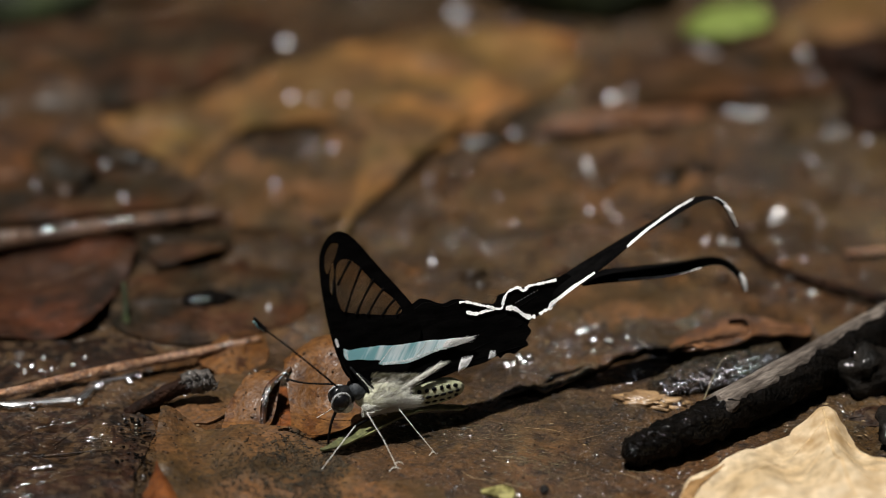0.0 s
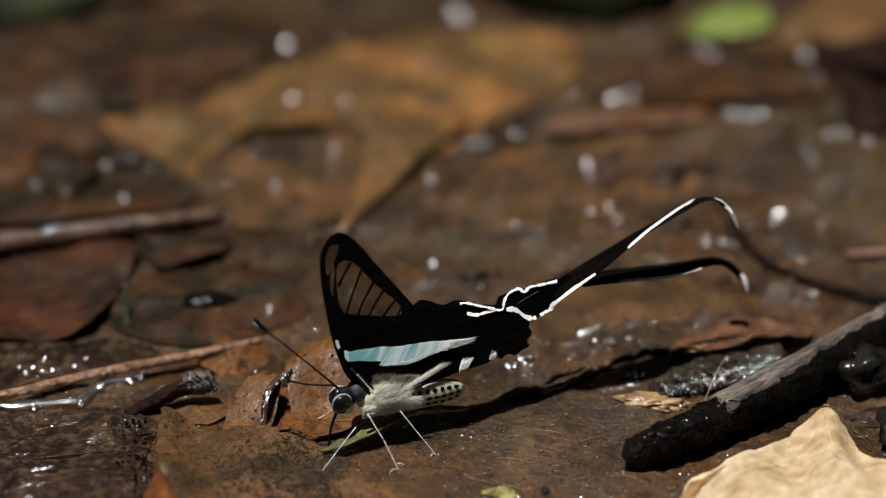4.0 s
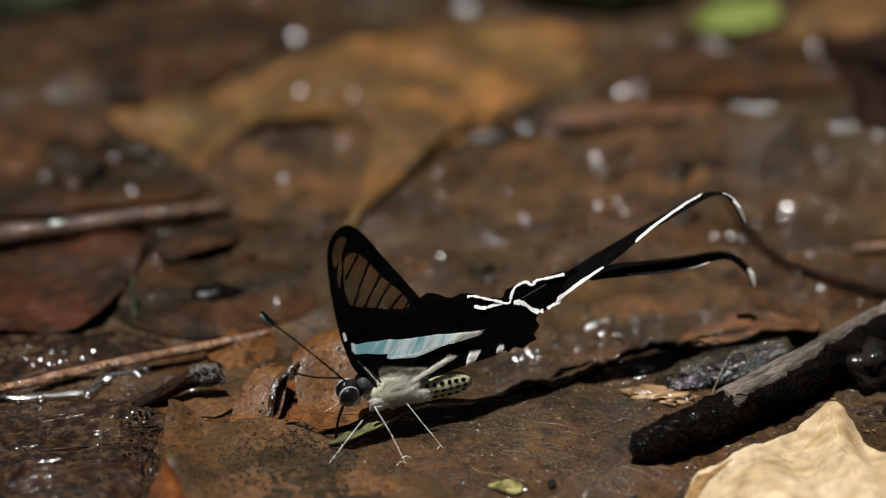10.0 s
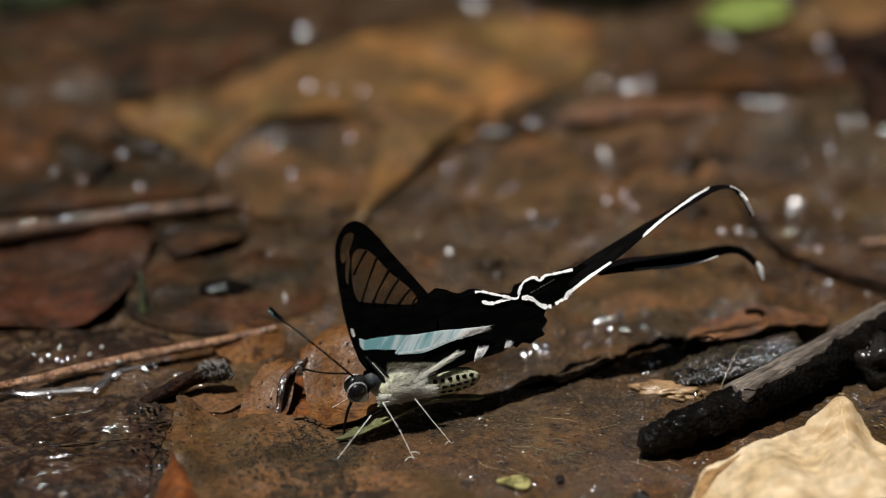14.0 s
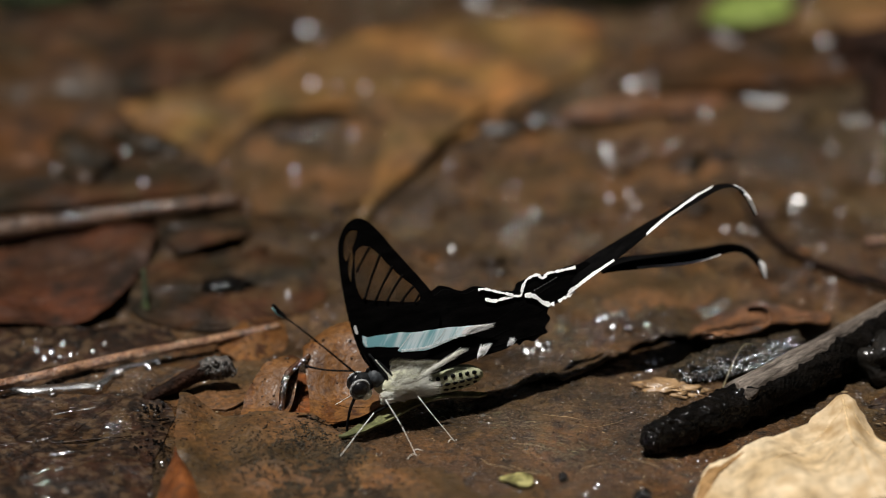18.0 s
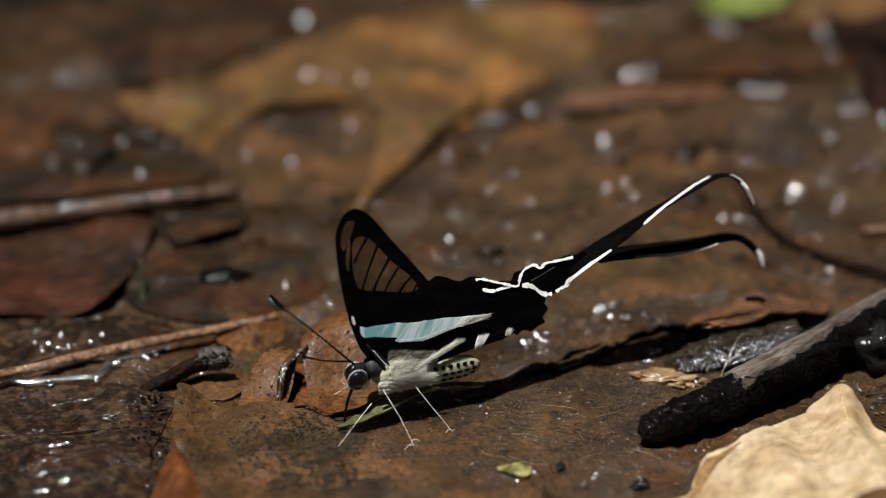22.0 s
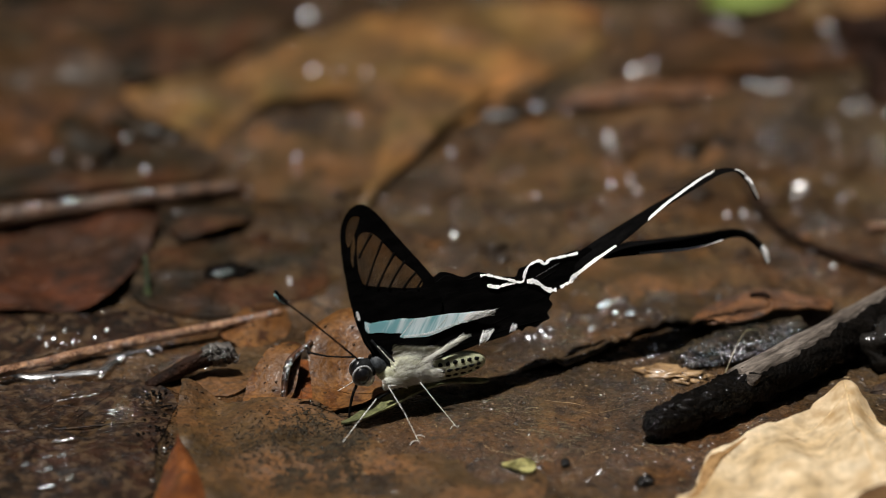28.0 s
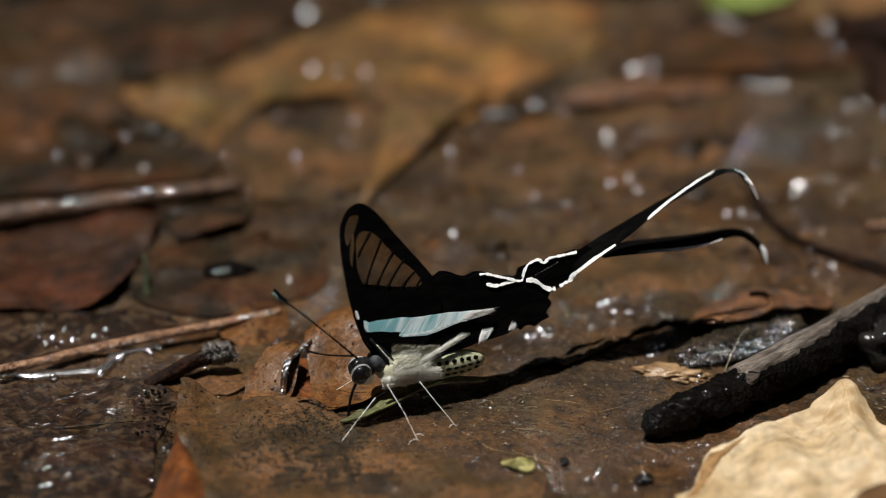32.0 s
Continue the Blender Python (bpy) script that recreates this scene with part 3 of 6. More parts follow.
TAIL_NEAR = [((19.06, 16.5), (19.81, 12.96)), ((20.81, 16.7), (22.7, 14.74)), ((23.58, 18.01), (25.23, 16.15)), ((26.71, 19.42), (27.4, 17.4)), ((29.98, 20.89), (29.71, 19.01)), ((33.26, 22.22), (32.09, 20.54)), ((35.94, 23.6), (34.63, 21.67)), ((38.4, 24.42), (36.81, 22.59)), ((40.1, 24.47), (38.99, 23.51)), ((41.58, 23.82), (40.82, 23.61)), ((42.59, 22.8), (41.93, 22.71)), ((43.28, 21.39), (42.83, 21.4)), ((43.79, 20.03), (43.67, 19.5))]
TAIL_FAR = [((24.42, 14.69), (25.16, 13.72)), ((26.33, 15.1), (26.97, 13.67)), ((28.39, 15.33), (29.17, 13.47)), ((31.64, 14.96), (32.11, 13.19)), ((35.05, 14.63), (35.44, 12.85)), ((38.47, 14.38), (38.41, 12.87)), ((41.52, 14.28), (41.03, 13.27)), ((43.3, 13.89), (42.77, 13.23)), ((45.0, 12.89), (44.17, 12.41)), ((46.39, 11.34), (45.36, 11.1)), ((47.16, 9.91), (46.14, 9.85)), ((47.54, 8.24), (46.54, 8.76))]
BAND = [(-6.69, 13.01), (-5.97, 12.7), (-4.89, 12.62), (-3.46, 12.61), (-1.66, 12.46), (-0.22, 12.16), (1.57, 12.02), (3.72, 11.97), (5.51, 11.76), (7.16, 11.59), (8.03, 11.28), (7.89, 10.77), (7.17, 10.46), (5.53, 10.4), (4.46, 10.08), (3.03, 9.76), (1.95, 9.53), (0.52, 9.52), (-1.64, 9.89), (-2.14, 10.15), (-1.86, 10.47), (-3.44, 10.88), (-4.88, 11.26), (-5.96, 11.34), (-6.47, 11.83)]
BAND_STREAKS = [([(-6.5, 12.8), (-6.3, 12.2), (-6.1, 11.5)], 0.42), ([(-2.1, 10.1), (-1.3, 11.0), (-0.5, 12.1)], 0.2), ([(-1.7, 10.0), (0.6, 9.85), (2.0, 9.85), (4.4, 10.35), (6.5, 10.6)], 0.5), ([(2.2, 9.9), (3.1, 10.8), (3.9, 11.8)], 0.16), ([(4.4, 10.3), (5.2, 11.0), (5.9, 11.6)], 0.14)]


def leant(p):
    """The wings and tails lean away from the near side, about the wing roots."""
    h = p[2] - 6
    return Vector((p[0] + 0.119 * h, p[1] + 0.293 * h, p[2] - 0.161 * h))


def wing_place(lean, bow, n0, thick=0.07):
    def place(u, v, side):
        n = n0 + lean * (v - 6) + bow * ((u - 4) / 12) ** 2 + 0.12 * noise.noise(Vector((u * 0.35, v * 0.35, n0 * 9)))
        return leant((u, n + (0.5 - side) * thick, v))
    return place


def strip(line, width, place, out, jag=0.0, seed=0, lean=0.3):
    """A narrow raised strip of scales along a line on a wing."""
    pts = smooth_line(line, 18, closed=False)
    left, right = [], []
    for i, p in enumerate(pts):
        along = (pts[min(i + 1, len(pts) - 1)] - pts[max(i - 1, 0)]).normalized()
        w = width * (0.75 + 0.5 * noise.noise(Vector((p.x * 2.2, p.y * 2.2, seed))) + jag * noise.noise(Vector((p.x * 3.1, p.y * 3.1, seed))))
        if i in (0, len(pts) - 1):
            w *= 0.35
        fray = [1 + jag * 0.5 * noise.noise(Vector((p.x * 6, p.y * 6, seed + k))) for k in (3, 8)]
        left.append(p + Vector((-along.y, along.x)) * w / 2 * fray[0])
        right.append(p - Vector((-along.y, along.x)) * w / 2 * fray[1])
    bm = bmesh.new()
    rows = []
    for a, b in zip(left, right):
        tip = min((a - b).length * lean, 0.1) * (1 if a.y > b.y else -1)
        rows.append([bm.verts.new((Vector(place(p.x, p.y, 1)) + Vector((0, out + k, 0))) * MM) for p, k in ((a, tip), ((a + b) / 2, -0.02), (b, -tip))])
    for r, s in zip(rows, rows[1:]):
        for k in (0, 1):
            bm.faces.new((r[k], r[k + 1], s[k + 1], s[k]))
    return bm


def hairs(spots, seed, bm=None, width=0.045):
    """Tapering hairs: (root, tip) in mm, slightly bent."""
    rnd = random.Random(seed)
    bm = bm or bmesh.new()
    for root, tip in spots:
        root, tip = Vector(root), Vector(tip)
        mid = (root + tip) / 2 + Vector([rnd.uniform(-0.12, 0.12) for _ in range(3)])
        side = (tip - root).cross(Vector((rnd.uniform(-1, 1), rnd.uniform(-1, 1), rnd.uniform(-1, 1)))).normalized() * width
        other = (tip - root).normalized().cross(side)
        a = [bm.verts.new((root + o) * MM) for o in (side, other - side * 0.5, -other - side * 0.5)]
        b = [bm.verts.new((mid + o * 0.7) * MM) for o in (side, other - side * 0.5, -other - side * 0.5)]
        c = bm.verts.new(tip * MM)
        for k in range(3):
            bm.faces.new((a[k], a[(k + 1) % 3], b[(k + 1) % 3], b[k]))
            bm.faces.new((b[k], b[(k + 1) % 3], c))
    return bm


def askew(t, f):
    """How far a tail's upper edge tips back at a share t of its length, and its lower edge forward."""
    a = 4.2 * math.sin(math.pi * min(max((t - 0.03) / 0.85, 0), 1)) ** 0.55 * (0.4 - f)
    return Vector((0.375 * a, 0.927 * a, -0.51 * a))


def tail_point(up, low, i, f, n0, twist, pivot):
    t, p = i / (len(up) - 1), up[i].lerp(low[i], f)
    return leant((p.x, n0(t) + twist * t * (f - 0.5) + 0.25 * (1 - (2 * f - 1) ** 2) * (1 - t), p.y)) + askew(t, f) - pivot


def tail_ribbon(rows, n0, twist, pivot, thick=0.08):
    """A tail: a cupped ribbon between its two edges."""
    up, low = [smooth_line([r[k] for r in rows], 5, closed=False) for k in (0, 1)]
    bm, rings = bmesh.new(), []
    for i in range(len(up)):
        ring = [tail_point(up, low, i, k / 4, n0, twist, pivot) for k in range(5)]
        front = [bm.verts.new((q + Vector((0, -thick / 2, 0))) * MM) for q in ring]
        back = [bm.verts.new((q + Vector((0, thick / 2, 0))) * MM) for q in reversed(ring)]
        rings.append(front + back)
    for a, b in zip(rings, rings[1:]):
        for k in range(10):
            bm.faces.new((a[k], a[(k + 1) % 10], b[(k + 1) % 10], b[k]))
    bm.faces.new(rings[0])
    bm.faces.new(list(reversed(rings[-1])))
    return bm


def tail_mark(rows, n0, twist, pivot, mark, seed):
    """White scales on a tail, from one share of its length and width to another."""
    lo, hi, start, stop, half = mark
    up, low = [smooth_line([r[k] for r in rows], 5, closed=False) for k in (0, 1)]
    last, bm, rings = len(up) - 1, bmesh.new(), []
    first, end = round(lo * last), round(hi * last)
    for i in range(first, end + 1):
        k = (i - first) / max(end - first, 1)
        mid = start + (stop - start) * k
        wide = half * (0.4 + 0.6 * math.sin(math.pi * min(0.15 + k * 0.85, 0.9))) * (1 + 0.5 * noise.noise(Vector((i * 0.6, seed, 0))))
        ring = [tail_point(up, low, i, min(max(mid + wide * c, 0), 1), n0, twist, pivot) + Vector((0.01, -0.16, 0.11)) for c in (-1, -0.33, 0.33, 1)]
        rings.append([bm.verts.new(q * MM) for q in ring])
    for a, b in zip(rings, rings[1:]):
        for k in range(3):
            bm.faces.new((a[k], a[k + 1], b[k + 1], b[k]))
    return bm


def build_butterfly():
    root = thing("butterfly", pose(0, 2 * MM, 0, 0, 0, 22), "black butterfly with clear wing panes and long tails, on wet mud", "butterfly")
    near, far = wing_place(-0.02, -0.25, -0.35), wing_place(-0.03, -0.25, 0.25)
    hind_near, hind_far = wing_place(-0.01, 0.1, -0.05), wing_place(0.03, 0.35, 1.1)
    tails = []
    for place, hind, sign in ((near, hind_near, -1), (far, hind_far, 1)):
        shift, drop = (0.0, 0.0) if sign < 0 else (0.2, 0.3)
        fw = [(x + shift, z - drop) for x, z in FOREWING]
        holes = [[(x + shift, z - drop) for x, z in h] for h in (PANE_LARGE, PANE_TIP, PANE_SMALL)]
        wing = part("forewing", sheet(fw, place, 0.8, holes, 0.07, jag=0.05), WING_BLACK, root, "black forewing with clear panes")
        for h in holes:
            grown = [(x + (x - sum(p[0] for p in h) / len(h)) * 0.02, z + (z - sum(p[1] for p in h) / len(h)) * 0.02) for x, z in h]
            part("pane", sheet(grown, lambda u, v, s: place(u, v, 0.5 + (s - 0.5) * 0.3), 1.5), WING_PANE, wing, "clear smoky wing membrane")
        for a, b in PANE_VEINS:
            a, b = [Vector((p[0] + shift, p[1] - drop)) for p in (a, b)]
            line = [place(*(a.lerp(b, t) + Vector((-0.08 * math.sin(math.pi * t), 0))), 0.5) for t in (-0.03, 0.25, 0.5, 0.75, 1.03)]
            part("vein", tube(line, (0.17, 0.13, 0.12, 0.13, 0.19), 6), WING_VEIN, wing)
        lead = [place(x + 0.1 + shift, z - drop, 0.5) for x, z in FOREWING[:8]]
        part("leading_edge", tube(lead, (0.26, 0.2, 0.15, 0.12, 0.08), 6), WING_VEIN, wing)
        part("hindwing", sheet([(x + shift, z) for x, z in (HINDWING if sign < 0 else HINDWING_FAR)], hind, 0.8, (), 0.07, jag=0.12), WING_BLACK, root, "black hindwing with white margins")
        hindwing = root.children[-1]
        for line in ([(0, 8), (6, 11.5), (13.2, 14.2)], [(1, 7.8), (9, 10.8), (17.4, 14.5), (22, 16.4)], [(2, 7.2), (10, 9.2), (17.6, 11.9)], [(3, 6.8), (10, 7.9), (17.2, 8.6)], [(-1, 9), (3, 13), (5, 15.7)]):
            pts = [hind(x + shift, z - drop, 1) for x, z in line]
            part("vein", tube(pts, (0.07, 0.045, 0.03), 6), WING_BLACK, hindwing)
        if sign < 0:
            part("turquoise_band", sheet(BAND, lambda u, v, s: Vector(place(u, v, 1)) + Vector((0, -0.03 - 0.03 * s, 0)), 0.7, jag=0.12), WING_BLUE, wing, "pale turquoise band of scales")
            part("white_end", sheet([(5.9, 10.7), (7.2, 10.5), (8.6, 10.72), (10.0, 11.05), (9.2, 11.4), (7.6, 11.55), (6.4, 11.5)], lambda u, v, s: Vector(place(u, v, 1)) + Vector((0, -0.10 - 0.03 * s, 0)), 0.5, jag=0.16, seed=3), WING_WHITE, wing, "white end of the band")
            rnd = random.Random(14)
            brush = []
            for _ in range(110):
                x, z = rnd.uniform(6.4, 8.9), rnd.uniform(-0.55, 0.5)
                z0 = 11.05 + z * (1 - 0.16 * (x - 5.6)) + 0.03 * (x - 6)
                long = rnd.uniform(0.7, 1.9)
                brush.append((Vector(place(x, z0, 1)) + Vector((0, -0.1 - rnd.uniform(0, 0.08), 0)), Vector(place(x + long, z0 + long * rnd.gauss(0.10, 0.09), 1)) + Vector((0, -0.12, 0))))
            part("frayed_scales", hairs(brush, 15, width=0.024), WING_WHITE, wing, "white frayed scales")
            for k, (streak, wide) in enumerate(BAND_STREAKS):
                part("pale_streak", strip(streak, wide, place, -0.075, 0.5, k, 0.0), WING_PALE, wing)
            part("white_spot", sheet([(-7.95, 14.75), (-7.65, 14.7), (-7.35, 13.8), (-7.65, 13.7)], lambda u, v, s: Vector(place(u, v, 1)) + Vector((0, -0.42 - 0.05 * s, 0)), 0.4, jag=0.05), WING_WHITE, wing)
            margins = (
                ([(8.15, 16.03), (9.02, 15.94), (10.33, 15.38), (11.78, 14.78), (13.09, 14.2)], 0.30),
                ([(13.09, 14.14), (13.67, 14.25), (13.81, 15.13), (14.32, 16.09), (15.04, 16.39), (15.77, 16.47), (16.44, 15.96), (17.09, 16.44), (17.97, 16.48), (19.07, 16.49), (20.69, 16.54)], 0.30),
                ([(9.03, 14.58), (10.34, 14.09), (11.78, 14.25), (13.09, 14.22)], 0.34),
                ([(14.11, 14.09), (15.06, 13.9), (15.8, 13.37), (16.53, 12.61), (17.27, 12.23), (18.0, 12.16)], 0.46),
                ([(18.52, 12.36), (19.1, 12.69), (19.69, 12.88), (20.57, 13.45)], 0.36))
            for n, (line, wdt) in enumerate(margins):
                part("white_margin", strip(line, wdt * 1.15, hind, -0.12, 0.6, n), WING_WHITE, hindwing)
            rnd = random.Random(4)
            tuft = []
            for _ in range(420):
                f, g = rnd.uniform(-1, 1), rnd.random()
                x, z, long = 8.3 + 0.3 * f, 6.9 + 0.12 * f + 0.8 * g, rnd.uniform(0.6, 1.35)
                tuft.append((leant((x + 0.35 * g, -0.30, z)), leant((x + 0.35 * g + long * (0.5 + 0.42 * f), -0.45, z + long * (1 - 0.15 * f)))))
            for _ in range(46):
                x, z = rnd.uniform(11.9, 12.6), rnd.uniform(7.7, 8.3)
                tuft.append((leant((x, -0.25, z)), leant((x + rnd.uniform(0.1, 0.5), -0.35, z + rnd.uniform(0.4, 0.9)))))
            part("white_tuft", hairs(tuft, 5, width=0.026), WING_WHITE, hindwing, "tuft of white hair scales")
            for k in range(8):
                dot = blob(0.05, (1.5, 0.4, 0.8), 0.0, level=1, at=Vector(hind(15.42 + k * 0.4, 14.5 + k * 0.16, 1)) + Vector((0, -0.03, 0)))
                part("white_dot", dot, WING_WHITE, hindwing)
    # tails, each with its pivot where it leaves the hindwing
    for name_n, (rows, n0, twist, marks) in enumerate((
        (TAIL_NEAR, lambda t: -0.05 - 1.2 * t * t, 0.7, ((0.0, 0.19, 0.95, 0.95, 0.10), (0.34, 0.58, 0.98, 0.12, 0.2), (0.72, 0.88, 0.15, 0.2, 0.12), (0.83, 1.0, 0.4, 0.5, 0.5))),
        (TAIL_FAR, lambda t: 2.2 + 0.8 * t, -1.0, ((0.20, 0.52, 0.9, 0.96, 0.07), (0.84, 1.0, 0.5, 0.5, 0.5))),
    )):
        pivot = leant((22.0, 0.0 if name_n == 0 else 2.2, 15.2))
        tail = part("tail", tail_ribbon(rows, n0, twist, pivot), WING_BLACK, root, "long black tail with white tip")
        tail.location = pivot * MM
        for k, mark in enumerate(marks):
            part("white_edge", tail_mark(rows, n0, twist, pivot, mark, k), WING_WHITE, tail)
        tails.append(tail)
    # body
    part("thorax", blob(1.0, (3.2, 2.3, 1.9), 0.08, at=(-1.6, 0.3, 5.5)), BODY_FUR, root, "grey-olive furry thorax")
    abdomen = part("abdomen", blob(1.0, (4.5, 1.3, 1.65), 0.05, at=(4.7, 0.45, 4.5)), ABDOMEN, root, "cream abdomen with rows of black spots")
    rnd = random.Random(11)
    for row, (angle, count) in enumerate(((0.55, 7), (0.02, 7), (-0.45, 7))):
        for k in range(count):
            u = -0.62 + 1.3 * k / (count - 1) + 0.04 * (row % 2)
            rr = math.sqrt(max(1 - u * u, 0))
            at = Vector((4.7 + 4.3 * u, 0.45 - 1.3 * rr * math.cos(angle), 4.5 + 1.65 * rr * math.sin(angle)))
            part("black_spot", blob(0.31, (0.85 if row == 0 else 1.2, 0.35, 1.0 if row == 0 else 0.6), 0.7, 1.4, seed=k + row * 9, level=2, at=at), HEAD_BLACK, abdomen)
    head = part("head", blob(1.0, (1.25, 1.15, 1.3), 0.06, at=(-6.0, 0.4, 6.2)), HEAD_BLACK, root, "black head with grey-white rings round the eyes")
    part("collar", blob(1.0, (1.3, 1.4, 1.25), 0.1, at=(-4.5, 0.45, 6.7)), HEAD_GREY, root, "slate-grey scaled neck")
    part("face", blob(1.0, (0.9, 0.8, 1.0), 0.1, at=(-6.1, -0.05, 5.2)), FUR_PALE, head, "pale scales under the eye")
    for x, y in ((-6.95, -0.45), (-6.6, 1.05)):
        ring = bmesh.new()
        tube([(x + 0.02 + 1.16 * math.cos(a), y + (-0.25 if y < 0 else 0.25), 6.0 + 1.22 * math.sin(a)) for a in np.linspace(0, 2 * math.pi, 13)], (0.13,), 8, bm=ring, steps=3)
        part("eye_ring", ring, RING_GREY, head, "grey-white ring of scales")
        part("eye", blob(1.0, (1.1, 0.95, 1.15), 0.0, at=(x, y, 6.0)), EYE_BLACK, head, "glossy black eye")
    for pts in ([(-7.2, -0.2, 7.9), (-10.8, 1.0, 11.6), (-13.6, 2.5, 14.25), (-15.1, 3.5, 15.45), (-15.8, 4.0, 16.05)], [(-7.3, 1.0, 7.7), (-10.2, 2.0, 7.9), (-12.4, 3.0, 8.4)]):
        antenna = part("antenna", tube(pts, (0.14, 0.11, 0.10, 0.12, 0.14), 7), ANTENNA_BLACK, root, "thin black antenna")
        if pts[0][1] < 0.5:
            part("club", tube([(-14.7, 3.5, 15.0), (-15.4, 3.8, 15.5), (-16.0, 4.0, 16.3)], (0.12, 0.22, 0.16), 8), CLUB_BLUE, antenna, "club with a bluish underside")
            part("club_back", tube([(-14.6, 3.55, 15.2), (-15.2, 3.85, 15.75), (-15.9, 4.05, 16.7)], (0.14, 0.24, 0.2), 8), ANTENNA_BLACK, antenna)
    part("proboscis", tube([(-7.0, 0.2, 5.0), (-7.9, -0.2, 3.6), (-8.5, -0.6, 1.8), (-8.7, -0.85, -0.1)], (0.2, 0.17, 0.15, 0.12), 8), ANTENNA_BLACK, root, "black drinking tube in the mud")
    part("palp", tube([(-6.9, -0.4, 5.0), (-7.4, -0.5, 5.8), (-7.7, -0.4, 6.6)], (0.22, 0.3, 0.12), 7), LEG_WHITE, root)
    for hip, knee, joint, foot in (((-1.4, -0.8, 3.5), (-5.9, -2.5, 3.6), (-9.0, -4.0, 1.6), (-11.4, -5.2, 0.0)), ((-1.4, -1.0, 3.4), (-4.4, -2.5, 5.0), (-3.4, -5.2, 2.6), (-2.7, -8.1, 0.0)), ((2.2, -1.0, 3.6), (-0.3, -2.2, 4.6), (1.1, -4.2, 2.4), (2.75, -6.2, 0.0)),
                                   ((-1.4, 1.8, 3.5), (-5.0, 3.6, 3.6), (-7.0, 5.0, 1.6), (-8.8, 6.2, 0.0)), ((-1.0, 1.9, 3.4), (-2.6, 3.6, 4.6), (-1.4, 6.0, 2.4), (-0.4, 8.2, 0.0)), ((2.2, 1.9, 3.6), (1.0, 3.2, 4.4), (3.0, 5.2, 2.2), (5.0, 7.0, 0.0))):
        leg = part("leg", tube([hip, tuple((a + b) / 2 + c for a, b, c in zip(hip, knee, (0, 0, 0.2))), knee], (0.10, 0.08, 0.06), 7), HEAD_BLACK if hip[1] < 0 and knee[0] < -5 else LEG_WHITE, root, "thin whitish leg")
        part("shin", tube([knee, joint], (0.06, 0.05), 7), LEG_WHITE, leg)
        part("foot", tube([joint, tuple(a * 0.5 + b * 0.5 for a, b in zip(joint, foot)), foot, (foot[0] + 0.35, foot[1] + 0.1, 0.05)], (0.05, 0.04, 0.036, 0.025), 7), LEG_WHITE, leg)
    for a, b, c in (((-2.6, -7.9, 0.1), (-3.4, -8.2, 0.45), (-4.1, -8.6, 0.2)), ((-2.9, -7.4, 0.5), (-2.3, -7.5, 0.6), (-1.8, -7.7, 0.3)), ((2.6, -6.0, 0.1), (2.2, -6.3, 0.3), (1.8, -6.6, 0.1))):
        part("claw", tube([a, b, c], (0.05, 0.045, 0.025), 6), LEG_WHITE, root, "thin whitish bent claw")
    # fur
    pale, dark = [], []
    for _ in range(2400):
        u, a = rnd.uniform(-0.98, 0.98), rnd.uniform(-1.1, 1.9)
        rr = math.sqrt(1 - u * u)
        at = Vector((-1.6 + 3.2 * u, 0.3 - 2.3 * rr * math.cos(a), 5.5 + 1.9 * rr * math.sin(a)))
        long = rnd.uniform(0.6, 1.5)
        tip = at + Vector((long * rnd.uniform(0.5, 1.0), -long * rnd.uniform(0.05, 0.35), long * (rnd.uniform(-0.25, 0.15) if a < 0 else rnd.uniform(-0.1, 0.6))))
        (pale if rnd.random() < (0.97 if a < 0.35 else 0.6) else dark).append((at, tip))
    for _ in range(2200):
        f = rnd.random()
        at = Vector((-3.2 + 5.8 * f, -0.45 - rnd.uniform(0, 0.25), 6.2 + rnd.uniform(0, 2.6) * (1 - 0.5 * f)))
        high = (at.z - 6.2) / 2.6
        (dark if rnd.random() < 0.55 + 0.45 * high else pale).append((leant(at), leant(at + Vector((rnd.uniform(0.3, 0.9), -rnd.uniform(0, 0.15), rnd.uniform(0.15, 0.6))))))
    for _ in range(620):
        f = rnd.random()
        at = Vector((-0.6 + 5.8 * f, -0.9 + 0.35 * f - rnd.uniform(0, 0.2), 5.9 + 2.4 * f + rnd.gauss(0, 0.13)))
        pale.append((leant(at), leant(at + Vector((rnd.uniform(0.9, 2.0), -0.05, rnd.uniform(0.35, 0.7))))))
    for _ in range(1900):
        at = Vector((rnd.uniform(-4.8, 2.2), -1.4 - rnd.uniform(0, 0.4), rnd.uniform(4.1, 5.6)))
        pale.append((at, at + Vector((rnd.uniform(0.2, 1.5), rnd.uniform(-0.3, 0), rnd.uniform(-0.35, 0.2)))))
    for n, (line, wide) in enumerate((([(-3.4, 6.6), (-4.6, 8.6), (-5.9, 10.6)], 0.7), ([(-2.4, 6.4), (-3.4, 7.8), (-4.9, 9.6)], 0.45))):
        pts = [leant((x, -0.95, z)) for x, z in line]
        part("wing_root", tube(pts, (wide * 0.45, wide * 0.5, wide * 0.3), 8, flat=0.5), HEAD_BLACK, root, "black scaled wing root")
    part("shoulder_line", tube([leant((-2.7, -1.35, 6.4)), leant((-3.9, -1.3, 8.0)), leant((-5.2, -1.2, 9.8))], (0.05, 0.06, 0.04), 6), FUR_PALE, root, "pale line of scales")
    part("pale_fur", hairs(pale, 8, width=0.016), FUR_PALE, root, "long whitish hair")
    part("dark_fur", hairs(dark, 9, width=0.016), FUR_DARK, root, "olive-grey hair")
    return root, tails


BUTTERFLY, TAILS = build_butterfly()


